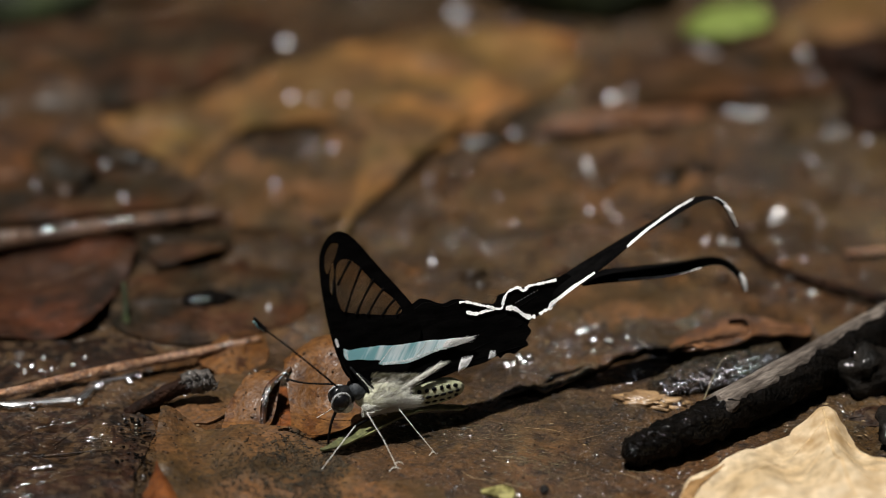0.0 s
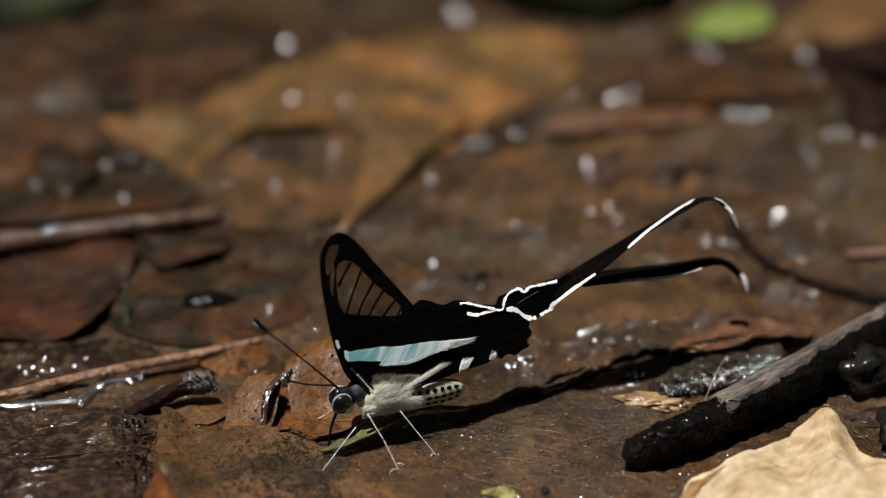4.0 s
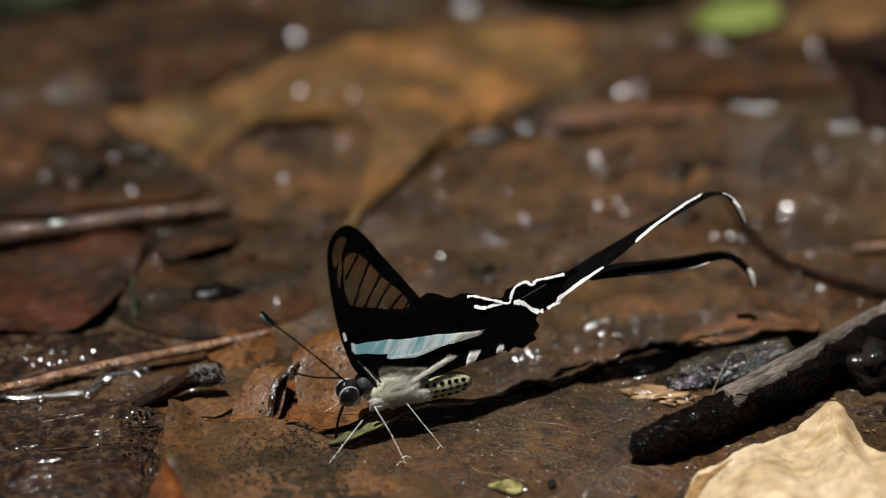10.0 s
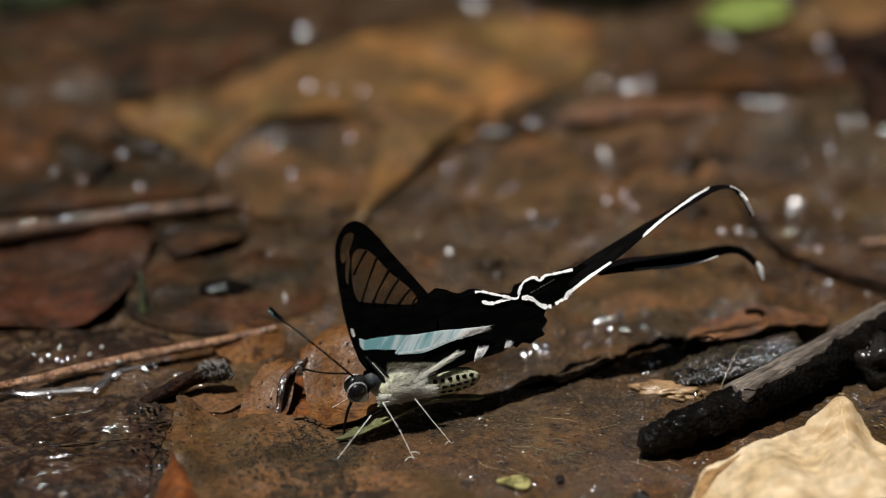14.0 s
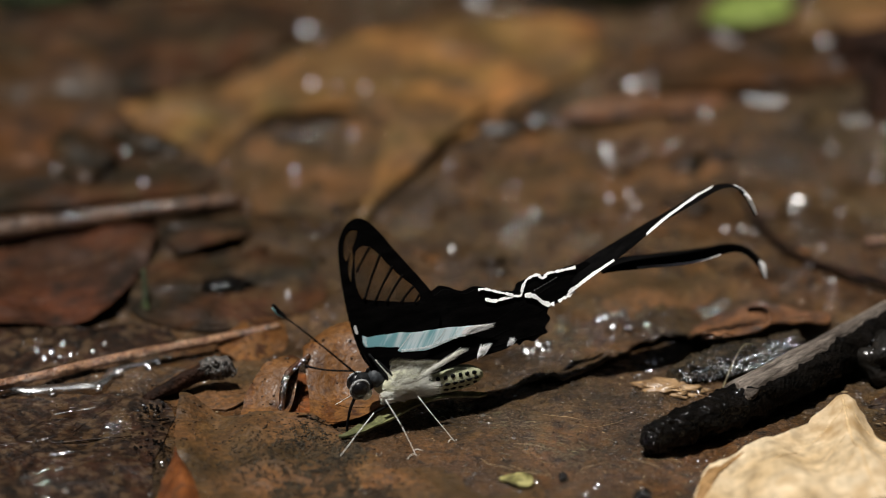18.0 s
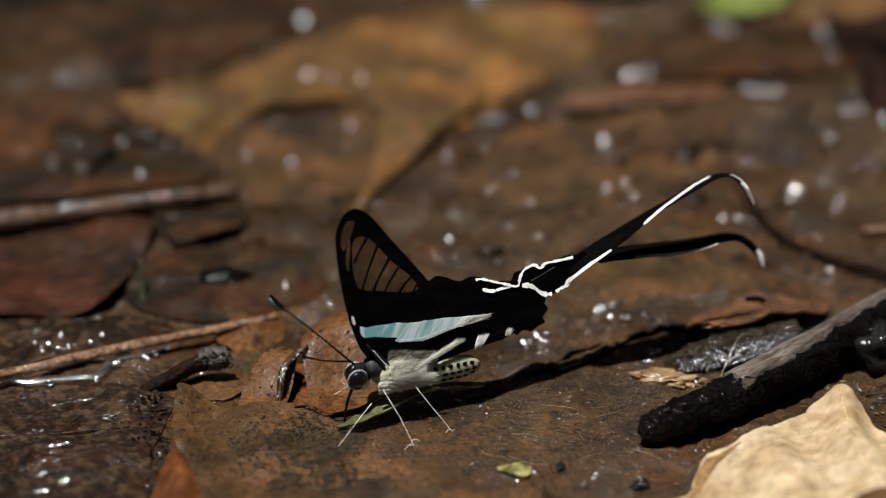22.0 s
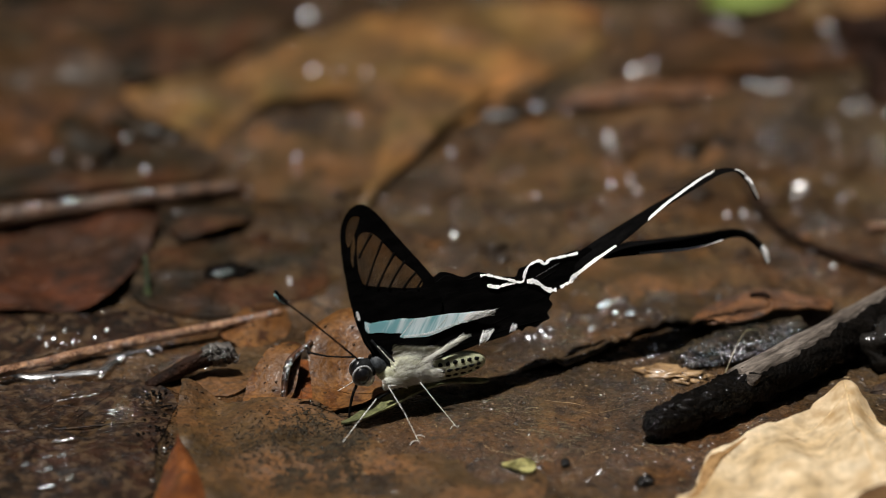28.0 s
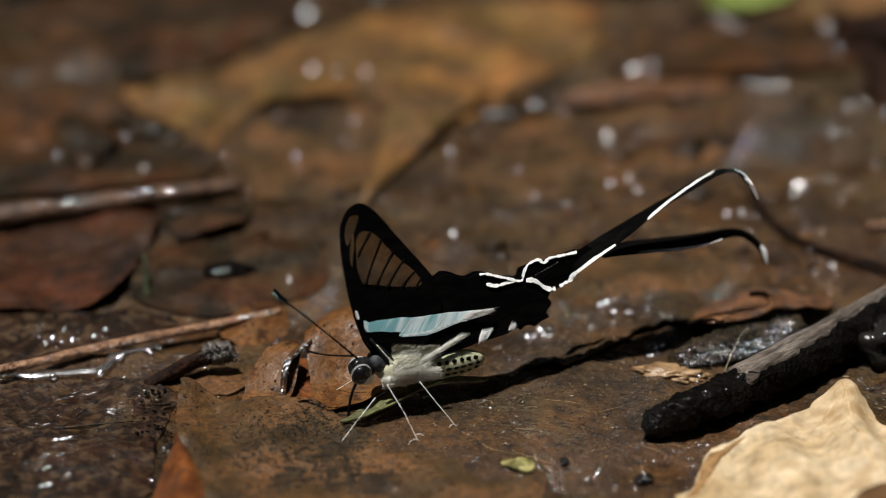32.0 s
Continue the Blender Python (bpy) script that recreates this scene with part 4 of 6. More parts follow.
def build_flier():
    """A small butterfly that flits through the picture."""
    root = thing("small_butterfly", pose(0.12, -0.06, 0.0012), "small butterfly in flight, ochre above and lilac-grey beneath", "butterfly")
    part("body", blob(1.0, (3.6, 0.7, 0.7), 0.08), FUR_DARK, root)
    part("head", blob(0.7, (1, 1, 1), 0.05, at=(-3.8, 0, 0.2)), HEAD_BLACK, root)
    fore = [(-2.2, 0.1), (-3.6, 3.5), (-3.9, 7.4), (-2.8, 8.4), (-0.7, 7.0), (0.7, 3.9), (0.4, 0.1)]
    hind = [(-0.4, 0.1), (0.1, 3.9), (1.4, 6.0), (3.5, 5.6), (4.5, 3.2), (3.2, 0.2)]
    flaps = []
    for sign in (-1, 1):
        wing = part("forewing", sheet([(x, y * sign) for x, y in fore], lambda u, v, s: (u, v, 0.06 + 0.05 * s), 1.5), FLIER_TOP, root, "ochre wing, lilac-grey beneath")
        part("underside", sheet([(x, y * sign) for x, y in fore], lambda u, v, s: (u, v, 0.0 + 0.05 * s), 1.5), FLIER_UNDER, wing)
        part("hind_lobe", sheet([(x, y * sign) for x, y in hind], lambda u, v, s: (u, v, 0.02 - 0.05 * s), 1.5), FLIER_TOP, wing)
        part("hind_underside", sheet([(x, y * sign) for x, y in hind], lambda u, v, s: (u, v, -0.04 - 0.05 * s), 1.5), FLIER_UNDER, wing)
        flaps.append(wing)
    return root, flaps


FLIER, FLAPS = build_flier()


def grains(spots, seed, squash, level=1, rugged=0.0, long=1.3, tilt=0.0, heading=0.0):
    """A mesh of many small irregular grains: (x, y, z, radius) in mm."""
    rnd, wild = random.Random(seed), np.random.RandomState(seed)
    base = bmesh.new()
    bmesh.ops.create_icosphere(base, subdivisions=level, radius=1.0)
    base.verts.ensure_lookup_table()
    unit = np.array([v.co[:] for v in base.verts])
    tri = np.array([[v.index for v in f.verts] for f in base.faces])
    base.free()
    verts, faces = [], []
    for x, y, z, r in spots:
        stretch = np.array([rnd.uniform(0.8, long), rnd.uniform(0.8, 1.3), 1.0]) * squash
        shape = unit * (1 + rugged * wild.uniform(-1, 1, (len(unit), 1))) * stretch * r
        turn = rnd.gauss(0.1, 0.25) if long >= 4 else rnd.uniform(0, 6.28)
        ax, ay = shape[:, 0].copy(), shape[:, 1].copy()
        shape[:, 0], shape[:, 1] = ax * math.cos(turn) - ay * math.sin(turn), ax * math.sin(turn) + ay * math.cos(turn)
        # Leaned midway between sun and camera, so that the bead glints.
        if tilt:
            lean = Matrix.Rotation(radians(rnd.gauss(33.5, tilt)), 3, "X") @ Matrix.Rotation(radians(rnd.gauss(-4, tilt)), 3, "Y")
            shape = shape @ np.array(Matrix.Rotation(-heading, 3, "Z") @ lean).T
        faces.append(tri + len(verts) * len(unit))
        verts.append(shape + (x, y, z))
    me = bpy.data.meshes.new("grains")
    me.from_pydata((np.concatenate(verts) * MM).tolist(), [], np.concatenate(faces).tolist())
    me.shade_smooth()
    return me


# ---------------------------------------------------------------- leaves
def leaf(label, outline, material, rib_material, rib=(), lifts=(), wave=0.4, thick=0.25, jag=0.15, seed=0, veins=4, base=0.15, step=1.2, rib_size=1.0, specks=0, dew=0, name="fallen_leaf", group="fallen leaves", category="leaf", creases=(), soil=(), margin=()):
    """A fallen leaf on the mud: outline in plan, raised by hills (x, y, height, radius), with ribs. mm."""
    cx, cy = sum(p[0] for p in outline) / len(outline), sum(p[1] for p in outline) / len(outline)

    def z_at(x, y):
        z = base + 0.6 * bump_at(x, y) + wave * noise.noise(Vector((x * 0.13, y * 0.13, seed * 3.1))) + 0.35 * wave * noise.noise(Vector((x * 0.4, y * 0.4, seed)))
        for hx, hy, h, r in lifts:
            z += h * math.exp(-((x - hx) ** 2 + (y - hy) ** 2) / (r * r))
        for ax, ay, bx_, by_, h, r in creases:
            k = min(max(((x - ax) * (bx_ - ax) + (y - ay) * (by_ - ay)) / ((bx_ - ax) ** 2 + (by_ - ay) ** 2), 0), 1)
            z += h * math.exp(-((x - ax - k * (bx_ - ax)) ** 2 + (y - ay - k * (by_ - ay)) ** 2) / (r * r))
        return z

    root = thing(name, pose(cx * MM, cy * MM, 0), label, category, group)
    place = lambda u, v, s: (u - cx, v - cy, z_at(u, v) + (s - 1) * thick)
    part("blade", sheet(outline, place, step, (), thick, jag, seed=seed), material, root)
    loop, rnd = smooth_line(outline, 4), random.Random(seed + 90)
    lo, hi = [[f(p[k] for p in outline) for k in (0, 1)] for f in (min, max)]
    for word, count, stuff, sizes, squash, rugged, long, label2 in (("mud_specks", specks, GRIT, (0.03, 0.17), (1, 1, 0.5), 0.4, 2.6, "dark specks of mud"), ("dew", dew, DROPLET, (0.05, 0.24), (1, 1, 0.32), 0.0, 1.2, "glinting droplets of water")):
        spots = []
        for _ in range(count * 3):
            x, y = rnd.uniform(lo[0], hi[0]), rnd.uniform(lo[1], hi[1])
            if len(spots) < count and inside((x, y), loop) and noise.noise(Vector((x * 0.3, y * 0.3, seed))) > rnd.uniform(-0.7, 0.5):
                size = sizes[0] + (sizes[1] - sizes[0]) * rnd.random() ** 2.5
                spots.append((x - cx, y - cy, z_at(x, y) + size * 0.15, size))
        if spots:
            me = grains(spots, seed, squash, 1, rugged, long, 11.0 if word == "dew" else 0.0)
            me.materials.append(stuff)
            ob = new(word, me)
            ob.parent = root
            tagged(ob, label2, kind="stuff")
    spots = []
    for ax, ay, ex, ey, wide, count in soil:
        for _ in range(count):
            k = rnd.random()
            x, y, size = ax + (ex - ax) * k + rnd.gauss(0, wide), ay + (ey - ay) * k + rnd.gauss(0, wide * 1.3), 0.025 + 0.11 * rnd.random() ** 2
            if inside((x, y), loop) and noise.noise(Vector((x * 0.8, y * 0.8, 2))) > rnd.uniform(-0.5, 0.4):
                spots.append((x - cx, y - cy, z_at(x, y) + size * 0.2, size))
    if spots:
        me = grains(spots, seed + 7, (1, 1, 0.6), 1, 0.45, 2.4)
        me.materials.append(SOIL)
        ob = new("soil", me)
        ob.parent = root
        tagged(ob, "dark crumbly soil on the leaf", kind="stuff")
    if margin:
        edge = smooth_line(margin, 5, closed=False)
        part("brown_margin", tube([(p[0] - cx, p[1] - cy, z_at(p[0], p[1]) + 0.02) for p in edge], (0.15, 0.5, 0.85, 0.7, 0.5), 12, 0.25, 2, flat=0.28), EDGE_LEAF, root, "brown withered edge of the leaf")
    if len(rib) >= 2:
        line = smooth_line(rib, 6, closed=False)
        on = lambda p, up=0.02: (p[0] - cx, p[1] - cy, z_at(p[0], p[1]) + up)
        part("midrib", tube([on(p) for p in line], (0.38 * rib_size, 0.3 * rib_size, 0.15 * rib_size), 7, steps=1), rib_material, root)
        rnd = random.Random(seed + 50)
        loop = smooth_line(outline, 4)
        for k in range(veins):
            p = line[int((k + 0.7) / (veins + 0.6) * (len(line) - 1))]
            q = line[min(int((k + 0.7) / (veins + 0.6) * (len(line) - 1)) + 2, len(line) - 1)]
            along = (q - p).normalized() if (q - p).length > 0 else Vector((0, 1))
            for sign in (-1, 1):
                way = (along * 0.75 + Vector((-along.y, along.x)) * sign).normalized()
                pts, r = [], p.copy()
                for _ in range(40):
                    if not inside(r, loop):
                        break
                    pts.append(r.copy())
                    r = r + way * 1.3
                    way = (way + along * 0.035).normalized()
                if len(pts) > 2:
                    part("side_vein", tube([on(p, 0.0) for p in pts], (0.16 * rib_size, 0.12 * rib_size, 0.07 * rib_size), 5, steps=1), rib_material, root)
    return root


def build_leaves():
    leaf("pale tan dry leaf with a pointed tip, raised over the mud", [(50.3, -0.6), (49.0, -1.0), (47.0, -2.6), (44.0, -5.0), (40.6, -6.5), (37.2, -9.4), (34.9, -11.0), (33.6, -13.0), (32.2, -17.2), (30.0, -21.5), (36, -33), (56, -38), (72, -30), (76, -14), (66, -9.0), (58.5, -8.0), (55.0, -6.4), (53.2, -3.6), (51.6, -1.2)], PALE_LEAF, PALE_RIB, [(50.3, -1.4), (51.0, -10), (53, -22), (55, -34)], [(50.4, -1, 1.9, 3.6), (54, -18, 2.2, 14), (31, -18, -2.6, 4.6), (62, -8, -1.5, 7)], 1.0, 0.3, 0.3, 1, 5, base=2.2, step=0.9, rib_size=0.42, creases=((50.3, -1, 51.5, -14, 0.9, 1.5), (51.5, -14, 54, -30, 0.6, 2.0), (46.5, -6, 47.5, -24, -0.7, 2.2), (41.5, -8.5, 44, -26, 0.6, 2.0), (36.5, -12.5, 40, -26, -0.9, 1.8), (53.6, -6, 58, -24, -0.8, 2.0), (60, -12, 64, -26, 0.6, 2.2)), margin=[(38.4, -9.4), (36.2, -11.2), (34.9, -12.6), (33.9, -15.0), (32.9, -18.0), (31.6, -21.0)])
    pale = [o for o in bpy.data.objects if o.get("label") == "pale tan dry leaf with a pointed tip, raised over the mud"][0]
    fx, fy = pale.location.x / MM, pale.location.y / MM
    part("curled_flap", tube([(49.6 - fx, -31.4 - fy, 4.2), (51.2 - fx, -29.0 - fy, 5.2), (54.0 - fx, -28.2 - fy, 5.6), (58.0 - fx, -28.6 - fy, 5.4)], (0.5, 1.4, 1.9, 1.7), 14, 0.3, 4, flat=0.22), DULL_LEAF, pale, "brown curled flap of the leaf")
    stem = thing("green_shoot", pose(-33.3 * MM, 31 * MM, 0), "thin green moss shoot in the mud", "moss")
    part("shoot", tube([(0.1, -2.2, 0.2), (0.0, -0.6, 2.4), (-0.2, 1.0, 4.6)], (0.5, 0.4, 0.25), 7, 0.3, 3), MOSS, stem)
    leaf("brown wet leaf with a raised corner, smeared with mud", [(-27.4, 5.4), (-24.5, 3.6), (-21, 1.6), (-17, 1.6), (-13.5, 1.2), (-9.8, -0.4), (-6.4, -4.6), (-3.4, -9.0), (-2.0, -16), (-6, -26), (-18, -30), (-23.8, -28), (-24.6, -23.4), (-25.1, -19.3), (-26.0, -14.7), (-27.2, -11.0), (-27.8, -5.0), (-27.9, 1.0)], BROWN_LEAF, BROWN_LEAF, (), [(-27.6, 5.8, 1.3, 5), (-28, -8, 1.2, 5), (-28, -18, 1.0, 6), (-3, -16, -1.2, 7), (-6, -8, -0.8, 5)], 0.7, 0.3, 0.3, 2, 3, base=0.95, step=0.8, rib_size=0.14, specks=900, dew=90, creases=((-27.0, 4.0, -27.2, -9.0, 0.7, 1.6), (-23.5, 2.5, -21.0, -12.0, -0.5, 2.4), (-18.0, 1.0, -17.5, -13.0, 0.45, 2.2), (-12.5, 0.5, -16.0, -9.0, 0.4, 1.6), (-14.0, -11.0, -5.0, -9.0, 0.4, 1.5)), soil=((-6.0, -3.5, -9.0, -9.0, 1.2, 4200), (-9.0, -9.0, -15.5, -18.0, 1.4, 5200), (-11.0, -2.5, -14.0, -6.0, 1.5, 2400), (-7.0, -13.5, -9.5, -17.0, 1.2, 2600), (-14.0, -6.0, -22.0, -12.0, 2.6, 2600)))
    bent = [o for o in bpy.data.objects if o.get("label") == "brown wet leaf with a raised corner, smeared with mud"][0]
    bx, by = bent.location.x / MM, bent.location.y / MM
    bm, rows = bmesh.new(), []
    for k in range(31):
        y = -9.0 - 19.5 * k / 30
        right = float(np.interp(-y, (9, 11, 14.7, 19.3, 23.4, 28.5), (-27.4, -26.9, -25.7, -24.8, -24.3, -23.5)))
        left = float(np.interp(-y, (9, 10.7, 17.2, 21.3, 28.5), (-27.7, -28.5, -29.3, -29.8, -30.6))) + 0.25 * noise.noise(Vector((y * 0.5, 2, 2)))
        rows.append([bm.verts.new(Vector((right + (left - right) * c - bx, y - by, 2.45 + 0.55 * math.sin(math.pi * min(c * 1.6, 1)) - 2.0 * max(c, 0) ** 2.2 + 0.18 * noise.noise(Vector((y * 0.35, c * 3, 5))))) * MM) for c in (-0.12, 0.0, 0.12, 0.25, 0.4, 0.55, 0.7, 0.85, 1.0)])
    for a, b in zip(rows, rows[1:]):
        for k in range(8):
            bm.faces.new((a[k], b[k], b[k + 1], a[k + 1]))
    part("folded_edge", bm, FOLD_LEAF, bent, "orange-brown folded leaf edge")
    leaf("upright curled orange-brown wet leaf behind the butterfly's head", [(-12.6, 7.0), (-13.2, 11.4), (-11.6, 14.2), (-8.8, 15.8), (-5.0, 15.6), (-2.6, 14.0), (-2.0, 10.0), (-3.0, 5.0), (-7.0, 0.8), (-11.4, 0.4)], ORANGE_LEAF, RIB, (), [(-7.8, 14.6, 5.2, 6.0), (-13.2, 10.0, 2.6, 4), (-2.5, 13, 3.0, 4)], 1.0, 0.2, 0.3, 3, 0, base=0.6, rib_size=0.1, specks=90, dew=5)
    leaf("folded orange-brown wet leaf lobe on the mud", [(-20.3, 1.6), (-20.1, 5.0), (-18.4, 8.6), (-16.4, 10.6), (-14.2, 11.4), (-13.6, 9.0), (-15.2, 1.0), (-18.0, 0.6)], ORANGE_LEAF, RIB, (), [(-15.6, 9.6, 3.0, 5), (-19.8, 3, -0.4, 3)], 1.0, 0.2, 0.3, 4, 0, base=0.5, rib_size=0.1, specks=60, dew=4)
    # Sheet whose red-brown colour stands for the shade between the two lobes.
    leaf("red-brown wet sheet added for the shaded hollow between orange lobes", [(-15.6, 0.6), (-15.8, 6.0), (-15.4, 11.0), (-13.8, 13.4), (-11.8, 11.6), (-11.0, 6.0), (-11.2, 0.6)], FOLD_LEAF, FOLD_LEAF, [(-13.6, 1.0), (-13.6, 12.0)], (), 0.5, 0.2, 0.2, 28, 1, base=0.35, rib_size=0.3, dew=10)
    leaf("orange-brown wet leaf scrap beside a thin twig", [(-24.0, 19.5), (-21.0, 24.5), (-17.0, 26.0), (-15.5, 22.0), (-17.5, 17.0), (-21.0, 16.5)], ORANGE_LEAF, ORANGE_LEAF, [(-23.5, 20.0), (-16.0, 24.5)], [(-19, 24, 1.0, 4)], 1.2, 0.2, 0.5, 5, 0, base=0.2, rib_size=0.1, specks=160, dew=10)
    leaf("red-brown glossy wet leaf with dark edges", [(-64, 47), (-50, 50.5), (-40, 50.5), (-33.2, 49.0), (-33.2, 43), (-35.2, 33), (-37.6, 27.0), (-43, 24.8), (-52, 25.0), (-64, 27)], RED_LEAF, RIB, [(-63, 36), (-48, 38), (-34.5, 44)], [(-36, 28, 1.8, 6), (-34, 45, 1.2, 6)], 1.1, 0.1, 0.4, 6, 4, base=0.7, rib_size=0.22, specks=80, dew=40)
    leaf("large sodden tan-brown leaf with a torn edge", [(-39.5, 86), (-32, 90.5), (-23.7, 96), (-11.7, 105.8), (0.6, 113.5), (8, 116), (26, 111), (23, 100), (12.5, 86), (4, 76), (-3.7, 84.5), (-12, 84.0), (-23.1, 80.5), (-28.5, 66), (-31.7, 72.2)], TAN_LEAF, RIB, [(-36, 84), (-12, 92), (22, 110)], [(-20, 92, 1.2, 14), (5, 105, 1.2, 14)], 1.2, 0.3, 0.9, 7, 4, base=0.35, rib_size=0.5)
    leaf("narrow tan leaf tongue, light and sodden", [(-7.4, 54.0), (-6.4, 54.5), (-3.2, 63.0), (1.0, 70), (4.5, 77), (9.5, 85), (8, 92), (-2.5, 92), (-4.2, 78), (-5.6, 66)], TAN_LEAF, RIB, [(-6.6, 56), (-1.5, 72), (3, 90)], [(0, 80, 1.6, 9)], 0.8, 0.3, 0.6, 8, 3, base=0.9, rib_size=0.5)
    leaf("dull brown wet leaf far back on the bank", [(-72, 98), (-56, 103.5), (-47, 105), (-41.5, 93), (-38.5, 76), (-44, 69), (-56, 68), (-70, 72)], PINK_LEAF, RIB, [(-68, 84), (-42, 88)], [(-44, 95, 2.0, 8)], 1.4, 0.4, 0.8, 9, 4, base=0.6, rib_size=0.3)
    leaf("curled red-brown leaf strip with a rolled edge", [(33.0, 20.5), (34.0, 25.5), (38.0, 29.0), (44.0, 30.5), (50.5, 29.2), (50.0, 24.0), (46.5, 21.6), (43.2, 20.6), (40.2, 18.6), (36.6, 17.4), (34.4, 17.8)], CURL_LEAF, RIB, [(34.5, 22.0), (42, 25.0), (49.5, 27.5)], [(36, 17.6, 2.7, 4.0), (41.5, 19.6, 2.4, 4.0), (47, 21.8, 2.3, 4.0)], 0.8, 0.2, 0.45, 10, 2, base=0.5, rib_size=0.3, specks=60, dew=70)
    curled = [o for o in bpy.data.objects if o.get("label") == "curled red-brown leaf strip with a rolled edge"][0]
    rolled = [(40.6, 24.4, 3.6), (42.3, 24.0, 3.9), (43.2, 21.4, 3.8), (41.8, 19.4, 3.6), (39.3, 18.2, 3.5), (36.4, 17.5, 3.5), (34.6, 17.8, 3.2)]
    part("rolled_edge", tube([(x - curled.location.x / MM, y - curled.location.y / MM, z - 0.5) for x, y, z in rolled], (0.3, 0.4, 0.3, 0.24, 0.2, 0.16, 0.12), 9, 0.3, 3), CURL_LEAF, curled, "orange rolled leaf edge")
    leaf("red-brown wet leaf strip on the mud", [(18.0, 83.5), (24, 86.8), (31, 88.8), (39.5, 90.0), (40.5, 87.5), (31, 83.5), (22, 81.5)], CURL_LEAF, RIB, [(19, 83.5), (39, 88.6)], [(26, 85, 1.2, 7)], 0.5, 0.4, 0.3, 11, 3, base=0.7)
    leaf("fresh yellow-green leaf lying on the far mud", [(39.0, 114.5), (41.5, 118.5), (46.0, 122.0), (50.0, 121.5), (50.8, 116.5), (46.0, 113.0), (41.5, 112.5)], GREEN_LEAF, GREEN_LEAF, [(39.2, 114.4), (50, 119.5)], [(45, 119, 1.2, 7)], 0.6, 0.3, 0.15, 12, 3, base=0.6)
    leaf("dark brown wet leaf under a thin dead twig", [(-33.0, 53), (-27, 56), (-21.5, 54), (-22.0, 47.5), (-26.0, 44.0), (-30.5, 43.5)], DARK_LEAF, DARK_LEAF, [(-32, 49), (-22.5, 50)], [(-26, 46, 1.2, 5)], 0.6, 0.35, 0.25, 13, 2, base=0.9)
    leaf("narrow pale green blade lying in the mud beneath the butterfly", [(-8.6, -3.6), (-7.6, -2.7), (-4.2, 0.2), (0.2, 2.7), (3.4, 4.4), (6.6, 5.6), (8.6, 6.1), (8.2, 5.2), (5.2, 3.6), (1.6, 1.1), (-2.4, -1.4), (-6.0, -3.5)], GREEN_BLADE, GREEN_BLADE, (), [(1.5, 2.2, 1.6, 5.5), (-8.6, -3.6, -0.6, 2.5)], 0.3, 0.25, 0.1, 14, 0, base=1.6, step=0.9, name="grass_blade", group="", category="grass")
    leaf("small yellow-green leaf scrap on the mud", [(10.1, -12.3), (11.1, -11.5), (13.2, -11.7), (14.0, -13.4), (13.3, -14.6), (11.8, -13.6)], YELLOW_GREEN, YELLOW_GREEN, (), [(12.5, -12.6, 0.6, 1.5)], 0.5, 0.25, 0.3, 15, 0, base=0.4, step=0.6)
    leaf("smooth reddish-brown wet leaf sunk in the near mud", [(-2.6, -9.8), (4.9, -8.9), (10.4, -10.2), (14.6, -13.0), (15.0, -19), (10, -28), (-2, -30), (-4, -16)], BROWN_LEAF, BROWN_LEAF, [(-2, -14), (6, -16), (13, -22)], [(0, -20, 0.5, 6), (9, -14, -0.3, 3)], 0.6, 0.2, 0.4, 29, 2, base=0.15, rib_size=0.14, specks=700, dew=40)
    # Added sheet, paler than the mud, to brighten this smooth brown zone.
    leaf("reddish-brown leaf-shaped sheet added to lighten the mud", [(17.5, 27.5), (19.0, 36.0), (25.0, 44.0), (33.0, 45.0), (38.0, 38.0), (34.0, 29.5), (26.0, 25.0)], BROWN_LEAF, BROWN_LEAF, [(18.5, 30), (36, 40)], (), 0.7, 0.15, 0.8, 31, 2, base=0.1, rib_size=0.3, specks=200, dew=110)
    leaf("brown sodden leaf under a broken twig stub", [(-31.0, 8.6), (-28.5, 13.4), (-23.0, 16.4), (-17.6, 15.8), (-18.6, 11.6), (-21.4, 5.0), (-27.0, 6.0)], BROWN_LEAF, BROWN_LEAF, [(-29, 9.5), (-19, 14)], (), 0.5, 0.2, 0.4, 33, 1, base=0.2, rib_size=0.4, dew=24)
    # Dark sheet in place of the shadow under the red leaf.
    leaf("dark wet sheet standing for the shadow behind a thin twig", [(-66, 24), (-52, 24.5), (-40, 24.5), (-34, 25), (-29, 22.6), (-33, 18.6), (-40, 15.8), (-47, 12.4), (-66, 4)], DARK_SHEET, DARK_SHEET, (), (), 0.5, 0.2, 0.5, 36, 0, base=0.25, specks=200, dew=50)
    # Two added sheets that brighten the blurred mud far back.
    leaf("olive-brown leaf-shaped sheet added to lighten the far mud", [(8, 60), (13, 78), (24, 91), (37, 86), (40, 71), (29, 59), (16, 56)], BROWN_LEAF, BROWN_LEAF, [(10, 64), (36, 80)], (), 0.8, 0.15, 1.0, 34, 2, base=0.1, rib_size=0.3, dew=20)
    leaf("olive-brown leaf-shaped sheet added to lighten the far mud", [(-24, 60), (-21, 78), (-10, 84), (-4, 78), (-5, 64), (-13, 56)], BROWN_LEAF, BROWN_LEAF, [(-22, 64), (-6, 76)], (), 0.8, 0.15, 1.0, 35, 2, base=0.1, rib_size=0.3, dew=14)
    leaf("dark sodden leaf scrap at the back of the bank", [(-62, 118), (-46, 122), (-30, 128), (-26, 136), (-40, 142), (-62, 138)], DARK_LEAF, DARK_LEAF, [(-60, 126), (-30, 133)], [(-44, 130, 1.5, 12)], 0.8, 0.4, 0.4, 16, 4, base=0.8, rib_size=0.6)
